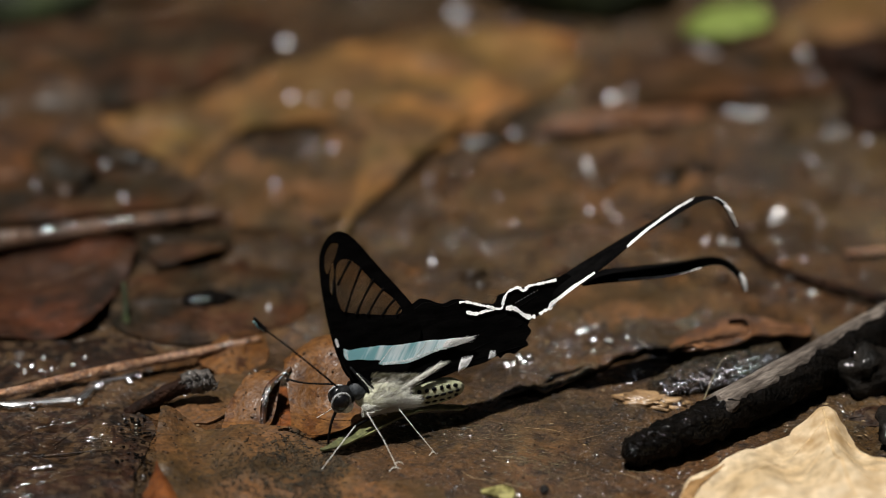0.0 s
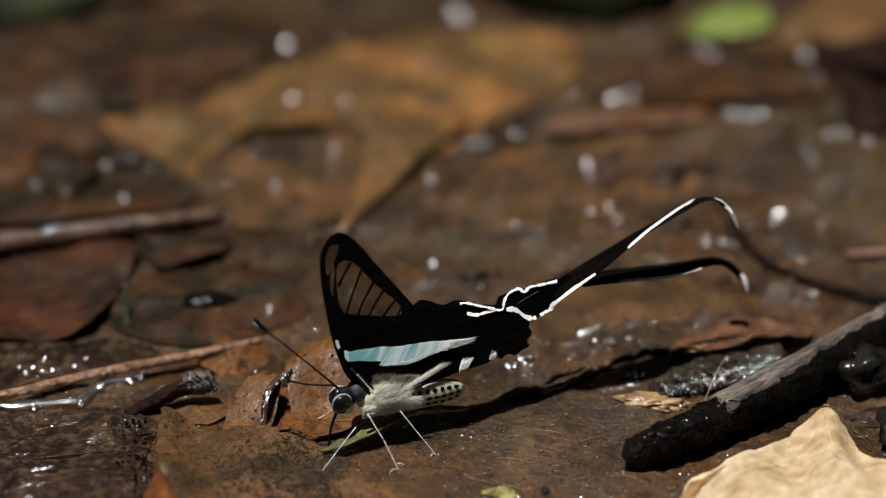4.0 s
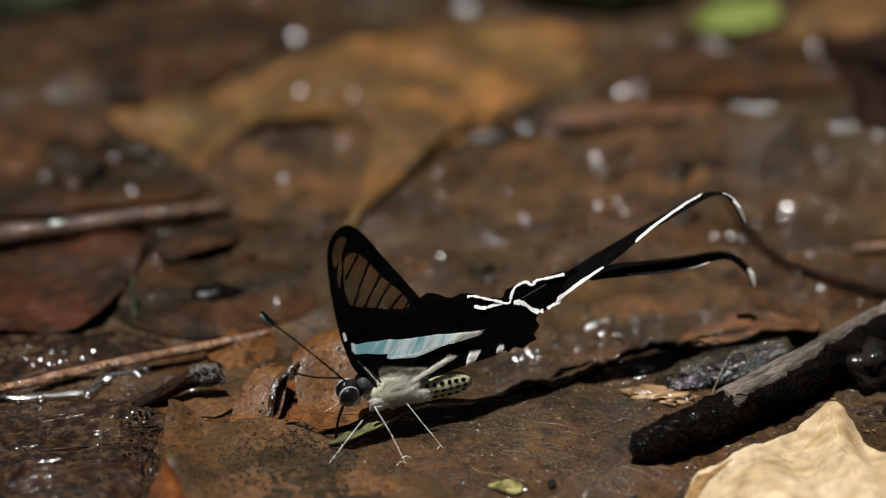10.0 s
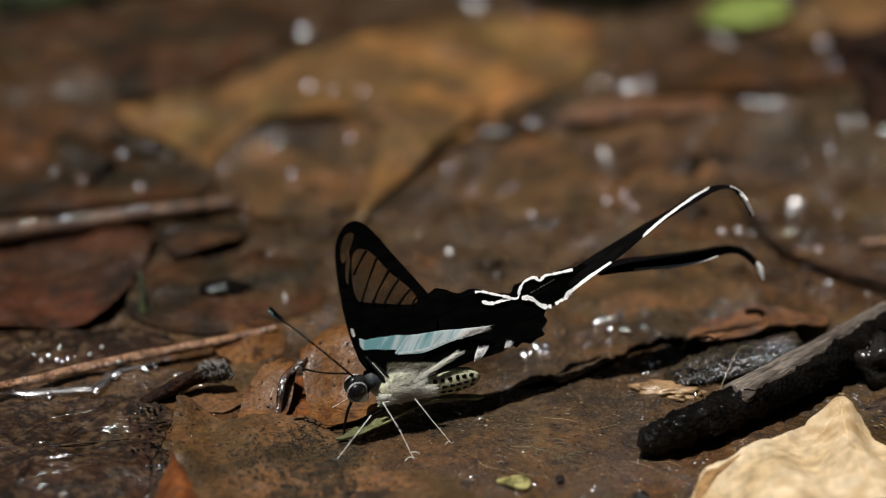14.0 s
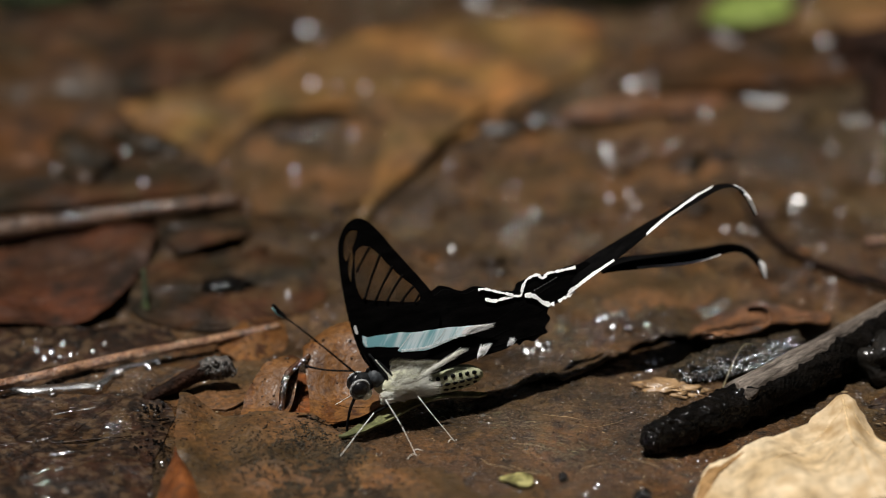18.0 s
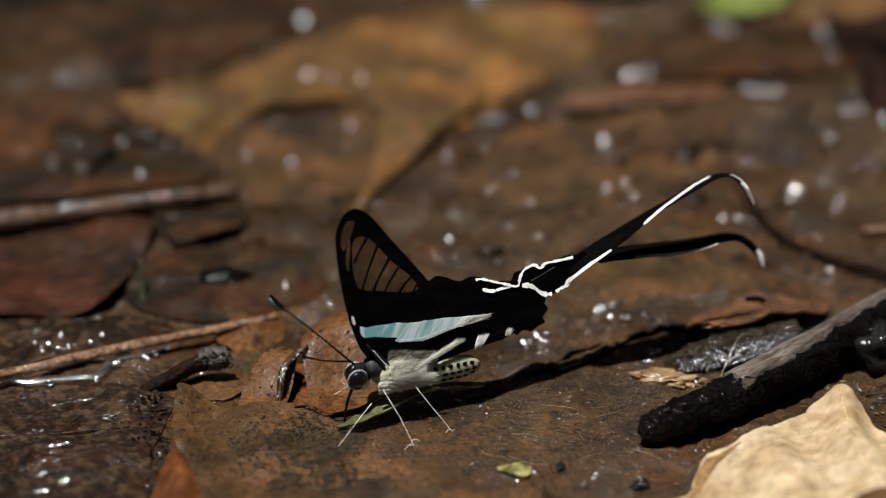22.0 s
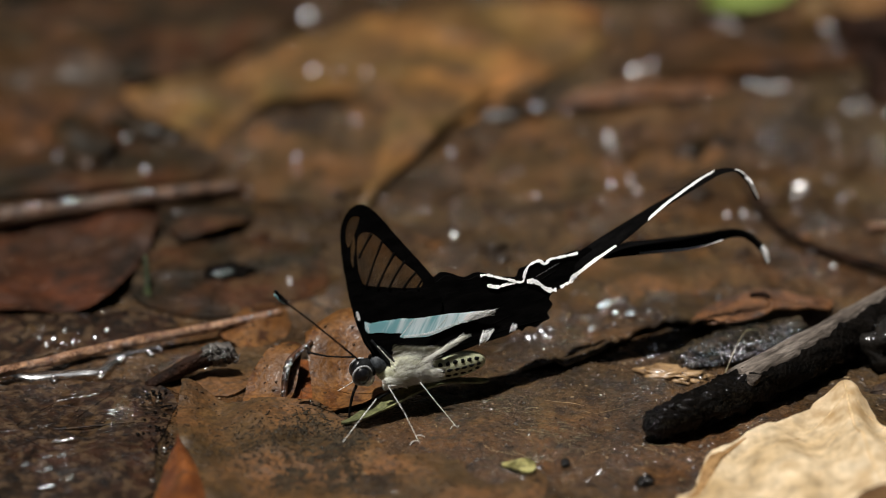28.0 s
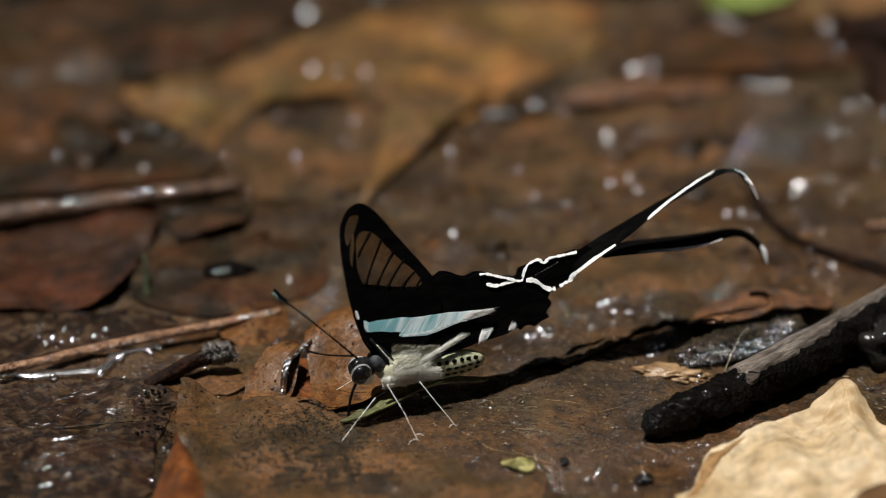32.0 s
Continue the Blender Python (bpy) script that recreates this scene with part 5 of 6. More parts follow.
    # Three leaf-shaped sheets added to make the mud darker in places.
    leaf("dark brown leaf-shaped sheet added to darken the mud", [(-34, 27), (-35, 36), (-31, 42), (-23, 44), (-14, 42), (-11, 34), (-14, 28), (-24, 24)], DARK_LEAF, DARK_LEAF, [(-33, 33), (-13, 36)], [(-15, 40, 0.6, 6)], 0.6, 0.3, 0.4, 21, 4, base=0.6, specks=200, dew=50, rib_size=0.6)
    leaf("dark brown leaf-shaped sheet added to darken the mud", [(-58, 104), (-40, 92), (-30, 93), (-21, 103), (-15, 112), (-24, 122), (-40, 120), (-58, 114)], DARK_LEAF, DARK_LEAF, [(-52, 107), (-10, 116)], [(-30, 108, 0.8, 12)], 0.8, 0.3, 0.5, 22, 4, base=0.7, rib_size=0.6)
    leaf("dark brown leaf-shaped sheet added to darken the mud", [(-62, 53), (-48, 56), (-30, 60), (-26, 66), (-32, 72), (-46, 70), (-62, 66)], DARK_LEAF, DARK_LEAF, [(-58, 60), (-30, 66)], [(-44, 63, 0.8, 8)], 0.6, 0.3, 0.4, 23, 4, base=0.7, rib_size=0.6)
    leaf("dull brown sodden leaf sunk in the mud", [(26, 92), (40, 91), (58, 95), (66, 104), (60, 110), (44, 108), (30, 102)], PINK_LEAF, PINK_LEAF, [(28, 95), (62, 104)], [(46, 100, 0.8, 10)], 0.7, 0.3, 0.5, 24, 4, base=0.7, rib_size=0.6)
    # Added sheet that gives the shallow puddle its dark, mottled floor.
    leaf("dark wet sheet added for the murky floor of the puddle", [(-66, 6), (-48, 7), (-34, 8.5), (-28.5, 4), (-30.2, -8), (-31, -20), (-46, -24), (-66, -20)], DARK_SHEET, DARK_SHEET, [(-62, -6), (-33, -2)], (), 0.7, 0.2, 0.5, 27, 4, base=0.25, specks=1200, dew=110, rib_size=0.6)
    leaf("dark brown wet leaf strip between two stones", [(53.5, 5.5), (57, 8.5), (63, 9.5), (68, 8.0), (66, 5.0), (58, 4.0)], DARK_SHEET, DARK_SHEET, [(54, 6), (66, 7)], [(60, 7, 0.6, 4)], 1.0, 0.2, 0.5, 25, 2, base=0.5, rib_size=0.3, dew=40)
    leaf("orange-brown leaf scrap behind a stone", [(55.5, 19.5), (58, 21.5), (63, 21.5), (66, 18.5), (61, 17.0)], ORANGE_LEAF, RIB, [(56, 19.5), (65, 19)], [(60, 19.5, 1.6, 4)], 0.4, 0.3, 0.2, 26, 2, base=0.8)
    leaf("brown sodden leaf on the far bank", [(52, 112), (58, 109), (70, 114), (80, 122), (70, 132), (58, 126)], TAN_LEAF, RIB, [(53, 113), (74, 123)], [(64, 118, 1.2, 10)], 0.8, 0.4, 0.4, 17, 3, base=0.4)


# ---------------------------------------------------------------- twigs, stones, crumbs
def beads(parent, label, spots):
    """Small beads of water that cling to a thing; mm in its space."""
    me = grains(spots, len(spots), (1, 1, 0.34), 2, 0.0, 1.2, 11.0, parent.matrix_basis.to_euler().z)
    me.materials.append(DROPLET)
    ob = new("dew", me)
    ob.parent = parent
    tagged(ob, label, kind="stuff")


def bead_row(points, radii, count, sizes, seed, lift=0.75, front=0.5):
    """Beads along the upper front side of a twig."""
    rnd, line = random.Random(seed), smooth_line(points, 12, closed=False)
    x0, y0, out = points[0][0], points[0][1], []
    for _ in range(count):
        f = rnd.random() * 0.9
        p = line[int(f * (len(line) - 1))]
        r = float(np.interp(f, np.linspace(0, 1, len(radii)), radii))
        out.append((p.x - x0 + rnd.uniform(-0.3, 0.3), p.y - y0 - r * front * rnd.uniform(0.4, 1.2), p.z + r * lift * rnd.uniform(0.7, 1.1), rnd.uniform(*sizes)))
    return out


def twig(label, points, radii, material, rough=0.25, seed=0, sides=14, end=None, name="twig", steps=6, bead=None):
    cx, cy = points[0][0], points[0][1]
    root = thing(name, pose(cx * MM, cy * MM, 0), label, "twig", "dead twigs")
    local = [(x - cx, y - cy, z) for x, y, z in points]
    part("stem", tube(local, radii, sides, rough, seed, steps=steps), material, root)
    if bead:
        beads(root, "glinting beads of water", bead_row(points, radii, *bead))
    a, b = Vector(local[0]), Vector(local[1])
    back = (a - b).normalized()
    part("broken_end", blob(radii[0] * 0.93, (1, 1, 1), 0.3, 1.5, seed, 2, at=a + back * -0.25 * radii[0]), material, root, "rough broken end")
    if end:
        p, q = Vector(local[-1]), Vector(local[-2])
        along = (p - q).normalized()
        bm = bmesh.new()
        rnd = random.Random(seed)
        side = along.cross(Vector((0, 0, 1))).normalized()
        up = side.cross(along)
        for k in range(46):
            a, r = rnd.uniform(0, 2 * math.pi), radii[-1] * math.sqrt(rnd.random())
            at = p + (side * math.cos(a) + up * math.sin(a)) * r
            tube([at - along * 0.5, at + along * rnd.uniform(0.1, 0.5)], (0.22, 0.12), 5, bm=bm, steps=1)
        part("frayed_end", bm, end, root, "frayed fibrous broken end")
    return root


def build_twigs():
    big = twig("thick dead twig, black and wet with grey dry bark on top", [(27.8, -6.2, 2.0), (32.5, -2.6, 2.1), (38.2, 1.4, 2.4), (49, 11.5, 2.6), (60, 22.5, 3.2), (82, 44, 4.0)], (1.8, 2.2, 2.5, 2.65, 2.6, 2.5), BLACK_BARK, 0.3, 1, 26, steps=14, bead=(30, (0.04, 0.10), 31, 0.4, 0.95))
    rnd = random.Random(61)
    for k in range(16):
        x, a = rnd.uniform(0.2, 9), rnd.uniform(0.3, 2.4)
        part("knob", blob(rnd.uniform(0.5, 1.2), (1.3, 1.0, 0.8), 0.45, 1.2, k, 2, at=(x + 1.3 * math.cos(a), 0.8 * x - 1.3 * math.cos(a), 1.9 + 1.6 * math.sin(a))), BLACK_BARK, big)
    pts = smooth_line([(38.2, 1.4, 2.4), (49, 11.5, 2.6), (60, 22.5, 3.2), (82, 44, 4.0)], 22, closed=False)
    bm, rows, sides = bmesh.new(), [], 12
    for i, p in enumerate(pts):
        along = (pts[min(i + 1, len(pts) - 1)] - pts[max(i - 1, 0)]).normalized()
        side = along.cross(Vector((0, 0, 1))).normalized()
        up = side.cross(along)
        lo = -0.15 + 0.35 * noise.noise(Vector((p.x * 0.35, 0, 3))) + 0.25 * noise.noise(Vector((p.x * 1.3, 0, 7)))
        hi = 2.4 - 0.045 * (p.x - 38) + 0.35 * noise.noise(Vector((p.x * 0.4, 5, 1)))
        ring = []
        for k in range(sides + 1):
            a = lo + (hi - lo) * k / sides
            r = min(2.9 + 0.04 * (p.x - 38), 3.3 - 0.008 * (p.x - 38)) + 0.12 * noise.noise(Vector((p.x * 1.4, math.cos(a) * 3, math.sin(a) * 3)))
            if k in (0, sides) or i == 0:
                r -= 0.8
            ring.append(bm.verts.new((Vector((p.x - 27.8, p.y + 6.2, p.z)) + (side * math.cos(math.pi - a) + up * math.sin(a)) * r) * MM))
        rows.append(ring)
    for a, b in zip(rows, rows[1:]):
        for k in range(sides):
            bm.faces.new((a[k], a[k + 1], b[k + 1], b[k]))
    part("dry_bark", bm, GREY_BARK, big, "grey dry weathered bark")
    twig("thin wet brown twig with glinting bark at the water's edge", [(-66, 0.5, 1.4), (-47.3, 9.0, 1.4), (-35.5, 14.9, 1.4), (-22.8, 20.4, 1.3), (-19, 22.4, 1.2), (-16.6, 23.8, 1.2)], (0.68, 0.66, 0.62, 0.55, 0.45, 0.3), TWIG_BARK, 0.35, 2, 12, bead=(150, (0.05, 0.22), 32, 0.8, 0.5))
    twig("short broken twig stub with a frayed dark end", [(-32.0, 7.2, -0.1), (-28.9, 8.6, 1.0), (-25.8, 9.8, 2.0), (-24.2, 10.4, 2.3)], (0.6, 0.85, 0.95, 1.1), RED_BARK, 0.3, 3, 14, STUB_END)
    stub = [o for o in bpy.data.objects if o.get("label") == "short broken twig stub with a frayed dark end"][0]
    head = blob(1.0, (2.1, 1.3, 1.35), 0.35, 1.6, 5, 3, at=(8.5, 3.0, 2.7))
    rnd = random.Random(62)
    for k in range(90):
        a, r = rnd.uniform(0, 2 * math.pi), rnd.uniform(0.3, 1.0)
        c, s = math.cos(a) * 2.3 * r, math.sin(a) * 1.45 * r
        tube([(8.5 + c * 0.7, 2.2 + 0.4 * r, 2.7 + s * 0.7), (8.5 + c, 1.6 + 0.5 * r, 2.7 + s), (8.5 + c * 1.1 - s * 0.3, 1.9 + 0.7 * r, 2.7 + s * 1.1 + c * 0.15)], (0.11, 0.1, 0.06), 5, bm=head, steps=2)
    part("fibre_head", head, STUB_END, stub, "grey frayed wood fibres")
    beads(stub, "glinting beads of water", [(8.5 + rnd.gauss(0, 1.0), 1.6, 2.8 + rnd.gauss(0, 0.5), rnd.uniform(0.04, 0.1)) for _ in range(24)])
    twig("brown wet dead twig lying across leaves", [(-74, 41.5, 2.2), (-50.6, 47.6, 2.2), (-36.5, 51.8, 2.2), (-22.2, 56.0, 2.0)], (1.5, 1.35, 1.2, 1.05), FAR_TWIG, 0.3, 4, 12, bead=(150, (0.15, 0.5), 33, 0.85, 0.4))
    twig("thin dark curved vine stem", [(40.5, 66, 0.6), (42.8, 55.2, 0.8), (45.9, 46.2, 0.8), (51.2, 40.6, 0.8), (60.5, 35.0, 0.8), (72, 32, 0.8)], (0.22, 0.28, 0.36, 0.42, 0.5, 0.5), RED_BARK, 0.25, 5, 9)
    twig("short orange-brown twig on the mud", [(56.8, 47.6, 0.6), (61.6, 48.2, 0.7), (68, 48.8, 0.6)], (0.45, 0.5, 0.45), TWIG_BARK, 0.25, 6, 9)
    twig("wet upright leaf stalk, brown and glossy", [(-15.6, 2.3, 0.5), (-15.37, 4.5, 3.1), (-14.94, 6.0, 4.0), (-13.86, 8.0, 4.2), (-12.41, 9.5, 4.7)], (0.32, 0.42, 0.42, 0.4, 0.3), STALK, 0.25, 7, 10, bead=(70, (0.12, 0.3), 34, 0.5, 0.9))
    twig("thin arched root fibre", [(36.6, 8.0, 0.4), (38.0, 11.0, 2.6), (39.6, 14.0, 3.8), (41.5, 15.5, 3.0)], (0.07, 0.06, 0.05, 0.04), ROOT, 0.0, 9, 6)
    chip = thing("wood_chip", pose(30.4 * MM, 9.2 * MM, 0.5 * MM, 0, 0, -8), "pale rotten wood chip, wet, on the mud", "wood chip")
    part("chip", blob(1.0, (4.2, 1.6, 0.8), 0.5, 1.7, 3, 4), WOOD_CHIP, chip)
    bark = thing("bark_lump", pose(38.4 * MM, 14.6 * MM, 0.8 * MM, 0, 0, 24), "black crumbly wet bark lump full of glints", "bark")
    part("lump", tube([(-8.2, -0.2, 0.0), (-3.5, 0.2, 0.3), (1.0, 0.0, 0.4), (9.4, 0.8, 0.3)], (1.4, 2.3, 2.6, 2.0), 34, 0.45, 6, flat=0.75, steps=22), SPARKLE_BARK, bark)
    rnd = random.Random(77)
    spots = []
    for _ in range(460):
        u, a = rnd.uniform(-0.98, 0.98), abs(rnd.gauss(0.35, 0.45))
        k = 1.75 + 1.2 * math.sqrt(1 - u * u)
        spots.append((8.6 * u + 0.5, -k * math.cos(a), 0.35 + k * 0.75 * math.sin(a), rnd.uniform(0.08, 0.2)))
    beads(bark, "many glinting beads of water", spots)
    beads(chip, "glinting beads of water", [(rnd.uniform(-3.2, 3.2), rnd.uniform(-1.2, 0.4), rnd.uniform(0.4, 0.7), rnd.uniform(0.06, 0.15)) for _ in range(40)])


def stone(label, x, y, size, squash, seed, material=STONE, rough=0.25):
    ob = thing("stone", pose(x * MM, y * MM, 0, 0, 0, seed * 37), label, "stone", "wet stones")
    part("rock", blob(size, squash, rough, 0.8, seed, 3, at=(0, 0, size * squash[2] * 0.45)), material, ob)
    rnd, turn, world_y = random.Random(seed), radians(seed * 37), ob.location.y / MM
    spots = []
    for _ in range(int((3 + size * 2.2) * (0.45 if world_y > 70 else 2.2))):
        x, y = rnd.gauss(0, size * 0.25), -size * squash[1] * rnd.uniform(0.15, 0.6)
        z = size * squash[2] * (0.45 + math.sqrt(max(0.05, 1 - (x / size / squash[0]) ** 2 - (y / size / squash[1]) ** 2)))
        spots.append((x * math.cos(turn) + y * math.sin(turn), -x * math.sin(turn) + y * math.cos(turn), z, rnd.uniform(0.1, 0.24) * (0.45 if world_y > 70 else 1.0)))
    if material is not MOSS and size > 2.5:
        beads(ob, "glinting beads of water", spots)
    return ob


def build_stones():
    stone("dark brown wet glossy stone beside a twig", 56.5, 14.5, 4.4, (1.1, 0.8, 0.75), 1, STONE, 0.5)
    stone("dark wet stone half under a pale leaf", 60.5, 2.5, 4.0, (1.2, 0.8, 0.6), 2, STONE, 0.5)
    stone("black wet debris lump on the bank", -43.5, 71.0, 5.0, (1.7, 0.8, 0.35), 3, DARK_LEAF, 0.5)
    stone("black wet debris lump on the bank", -35.5, 75.0, 3.4, (1.6, 0.8, 0.4), 4, DARK_LEAF, 0.5)
    stone("black wet debris lump on the bank", 11.5, 81.0, 2.6, (1.6, 0.9, 0.35), 5, DARK_LEAF, 0.4)
    stone("dark brown wet stone far back", 63, 103, 6.8, (1.0, 1.0, 0.4), 6, RED_BARK, 0.7)
    stone("dark brown wet stone far back", 65.5, 89, 5.0, (1.0, 1.2, 0.4), 7, RED_BARK, 0.7)
    stone("dark brown wet stone far back", 46.5, 104, 4.0, (1.2, 0.9, 0.3), 8, DARK_LEAF, 0.7)
    stone("mossy black stone at the far edge", 24, 129.5, 15.0, (1.0, 0.72, 0.6), 9, MOSS, 0.2)
    stone("mossy black stone at the far edge", -51, 124, 8.0, (1.3, 0.7, 0.5), 25, MOSS, 0.3)
    stone("black wet debris lump on the bank", 35.5, 70.4, 1.8, (1.7, 0.9, 0.5), 26, DARK_LEAF, 0.7)
    stone("black wet debris lump on the bank", 39.0, 72.1, 1.5, (1.5, 0.9, 0.6), 27, DARK_LEAF, 0.7)
    stone("black wet debris lump on the bank", 41.0, 109.0, 2.6, (1.3, 1.0, 0.5), 28, DARK_LEAF, 0.7)
    # Black lump put where dark oval shadows lie.
    stone("small black lump standing for dark oval shadows on the mud", -23.5, 34.5, 2.4, (1.3, 0.8, 0.6), 10, BLACK_BARK)
    stone("small black pebble in the mud", 26.6, -15.6, 0.8, (1.4, 1.0, 0.6), 11, STONE, 0.9)
    # Dark lump in place of a small dark hole under a drop.
    stone("small dark lump standing for a hole in the mud", 17.5, -11.2, 0.6, (1.5, 0.9, 0.4), 12, STONE)


def scatter(name, label, category, count, seed, material, sizes, area, level=1, squash=(1, 1, 0.75), sink=0.2, rugged=0.0, long=1.3, patchy=0.0, tilt=0.0, lift=0.0, drift=None):
    """Many small grains strewn on the mud, one mesh; patchy, drift: they gather in drifts."""
    rnd, spots = random.Random(seed), []
    while len(spots) < count:
        x, y = rnd.uniform(area[0], area[1]), rnd.uniform(area[2], area[3])
        if patchy and noise.noise(Vector((x * 0.12, y * 0.12, seed))) + 0.5 * noise.noise(Vector((x * 0.4, y * 0.4, seed + 3))) < rnd.uniform(-0.6, 0.9) * patchy:
            continue
        if drift is not None and noise.noise(Vector((x * 0.22, y * 0.13, seed + 8))) + 0.6 * noise.noise(Vector((x * 0.9, y * 0.5, seed + 5))) < drift + rnd.gauss(0, 0.1):
            continue
        r = sizes[0] + (sizes[1] - sizes[0]) * rnd.random() ** 2.5
        spots.append((x, y, max(surface_at(x, y), -0.25) + lift + r * squash[2] * (1 - 2 * sink), r))
    me = grains(spots, seed, squash, level, rugged, long, tilt)
    me.materials.append(material)
    return tagged(new(name, me), label, category, kind="stuff")


def cluster(label, spots, seed, lift=0.0):
    """A cluster of drops."""
    x0, y0 = spots[0][0], spots[0][1]
    root = thing("foam", pose(x0 * MM, y0 * MM, 0), label, "foam", "foam bubbles")
    for k, (x, y, r) in enumerate(spots):
        part("bubble", lens(r, (x - x0, y - y0, surface_at(x, y) + lift + r * 0.25), seed * 31 + k), ROUND_DROP, root)
    return root


def build_wet():
    rnd = random.Random(21)
    for n, (lift, size, spots) in enumerate((
        (0.1, 1.3, [(14.3, 18.1), (15.3, 17.7), (16.2, 18.4), (15.0, 18.9), (13.5, 17.5)]),
        (0.1, 0.9, [(24.0, 27.7), (23.2, 26.2), (22.5, 26.2), (24.6, 27.4), (24.1, 23.2), (25.9, 22.1)]),
        (0.1, 0.4, [(16.3, 21.8), (17.3, 20.3), (18.3, 20.6), (19.5, 12.4), (21.0, 19.6), (21.4, 21.8), (26.6, 17.9), (20.2, 13.1)]),
        (0.5, 0.62, [(26.4, 11.4), (27.0, 12.2), (27.7, 14.3), (28.1, 15.7), (28.8, 16.4), (29.8, 16.1), (28.4, 13.3), (29.1, 13.9), (27.9, 13.2), (28.9, 15.0), (33.9, 7.5)]),
        (0.9, 0.45, [(34.4, 15.9), (40.2, 19.0), (33.9, 22.2)]),
        (0.4, 0.32, [(29.9, 29.1), (30.9, 27.3), (27.8, 29.6), (30.1, 25.9), (31.5, 28.2), (33.0, 30.0), (28.6, 27.0)]),
        (0.4, 0.85, [(49.0, 23.7), (49.8, 24.5), (48.3, 23.0), (50.0, 23.0), (49.5, 25.9), (50.4, 24.4), (48.7, 25.0)]),
        (0.2, 0.26, [(7.7, 1.3), (8.2, -0.7), (8.0, -2.1), (7.0, -3.5)]),
        (0.2, 0.26, [(10.5, -4.8), (11.6, -4.4), (12.2, -3.8), (10.7, -7.1)]),
        (0.2, 0.24, [(17.1, 4.8), (17.7, 5.2), (18.7, 2.7), (21.0, 3.0), (15.7, 6.9), (16.7, 6.2), (21.2, -5.4)]),
        (0.3, 0.34, [(31.3, -17.3), (30.3, -17.9), (29.3, -18.6), (32.0, -16.0)]),
        (1.0, 0.8, [(-43.8, 16.0), (-44.6, 15.0), (-45.5, 16.4), (-38.9, 17.2), (-37.6, 18.6), (-42.7, 15.2), (-43.1, 13.5), (-42.0, 14.8), (-40.7, 16.0), (-42.6, 18.4), (-41.0, 18.4), (-41.4, 15.2)]),
    )):
        cluster("cluster of clear glinting drops on the wet mud", [(x, y, size * 0.6 * rnd.choice((0.35, 0.5, 0.7, 0.9, 1.2))) for x, y in spots], n, lift)
    # Drops set where glints and blurred bright discs lie, as their source.
    near_drops = [(x, y, 0.3, r) for x, y, r in ((5.7, -15.4, 0.34), (12.5, -15.4, 0.34), (17.5, -11.4, 0.42), (26.6, -14.0, 0.36), (25.5, -17.9, 0.3), (23.2, -17.3, 0.26), (25.7, -9.0, 0.2), (24.7, -10.5, 0.2), (31.9, -11.0, 0.28), (32.3, -12.7, 0.28), (33.3, -7.4, 0.26), (34.3, -7.4, 0.26))]
    far_drops = [(x, y, 1.0, r) for x, y, r in (
        (-15.9, 111.1, 1.33), (7.6, 120.5, 1.44), (-36.7, 120.1, 0.89), (-16.1, 96.8, 1.1), (-14.4, 92.2, 1.3), (-11.2, 91.2, 0.67), (-7.4, 90.6, 0.78), (28.4, 92.4, 1.25), (30.9, 93.8, 0.78),
        (15.3, 82.3, 1.0), (24.5, 73.1, 1.0), (25.0, 69.6, 0.67), (44.6, 87.6, 0.78), (46.1, 86.8, 1.11), (48.0, 87.6, 0.89), (43.7, 88.0, 0.67), (55.3, 107.4, 1.11), (56.6, 100.4, 0.89),
        (56.6, 81.6, 0.83), (58.7, 81.9, 0.83), (54.0, 73.4, 0.67), (61.7, 79.9, 0.89), (48.8, 59.9, 1.45), (48.0, 57.3, 0.8), (52.5, 61.2, 0.67), (54.0, 56.3, 0.56), (39.0, 50.7, 0.72),
        (41.1, 51.1, 0.78), (42.7, 50.3, 0.5))] + [(x, y, 1.0, r) for x, y, r in (
        (4.4, 45.4, 0.85), (24.5, 58.7, 0.8), (26.9, 59.9, 0.8), (27.9, 56.6, 0.67), (14.8, 54.9, 0.6), (-16.1, 67.2, 0.8), (-22.4, 58.6, 1.0), (-43.9, 53.0, 0.78), (-42.1, 53.6, 0.83),
        (-36.3, 46.8, 1.1), (-35.5, 63.1, 0.72), (-8.6, 76.5, 0.7), (-38.4, 73.1, 0.75), (-36.6, 73.9, 0.6), (-47.0, 66.4, 0.7), (4.0, 68.9, 0.7), (-15.8, 31.8, 0.7), (-7.1, 55.5, 0.5),
        (60.2, 35.6, 0.67), (51.0, 45.6, 0.5), (18.9, 80.7, 0.5), (-1.2, 79.9, 0.44), (12.8, 63.1, 0.44), (36.0, 44.8, 0.44), (29.5, 41.7, 0.44), (41.7, 44.8, 0.44))]
    for n, (x, y, up, r) in enumerate(near_drops + far_drops):
        drop = thing("water_drop", pose(x * MM, y * MM, bump_at(x, y) * MM), "clear glinting water drop on the wet bank", "water drop", "water drops")
        part("drop", lens(r * (0.8 if y < 30 else 0.95 if r >= 1 else 0.72), (0, 0, up), n, level=3), FAR_DROP if y > 30 else ROUND_DROP, drop)
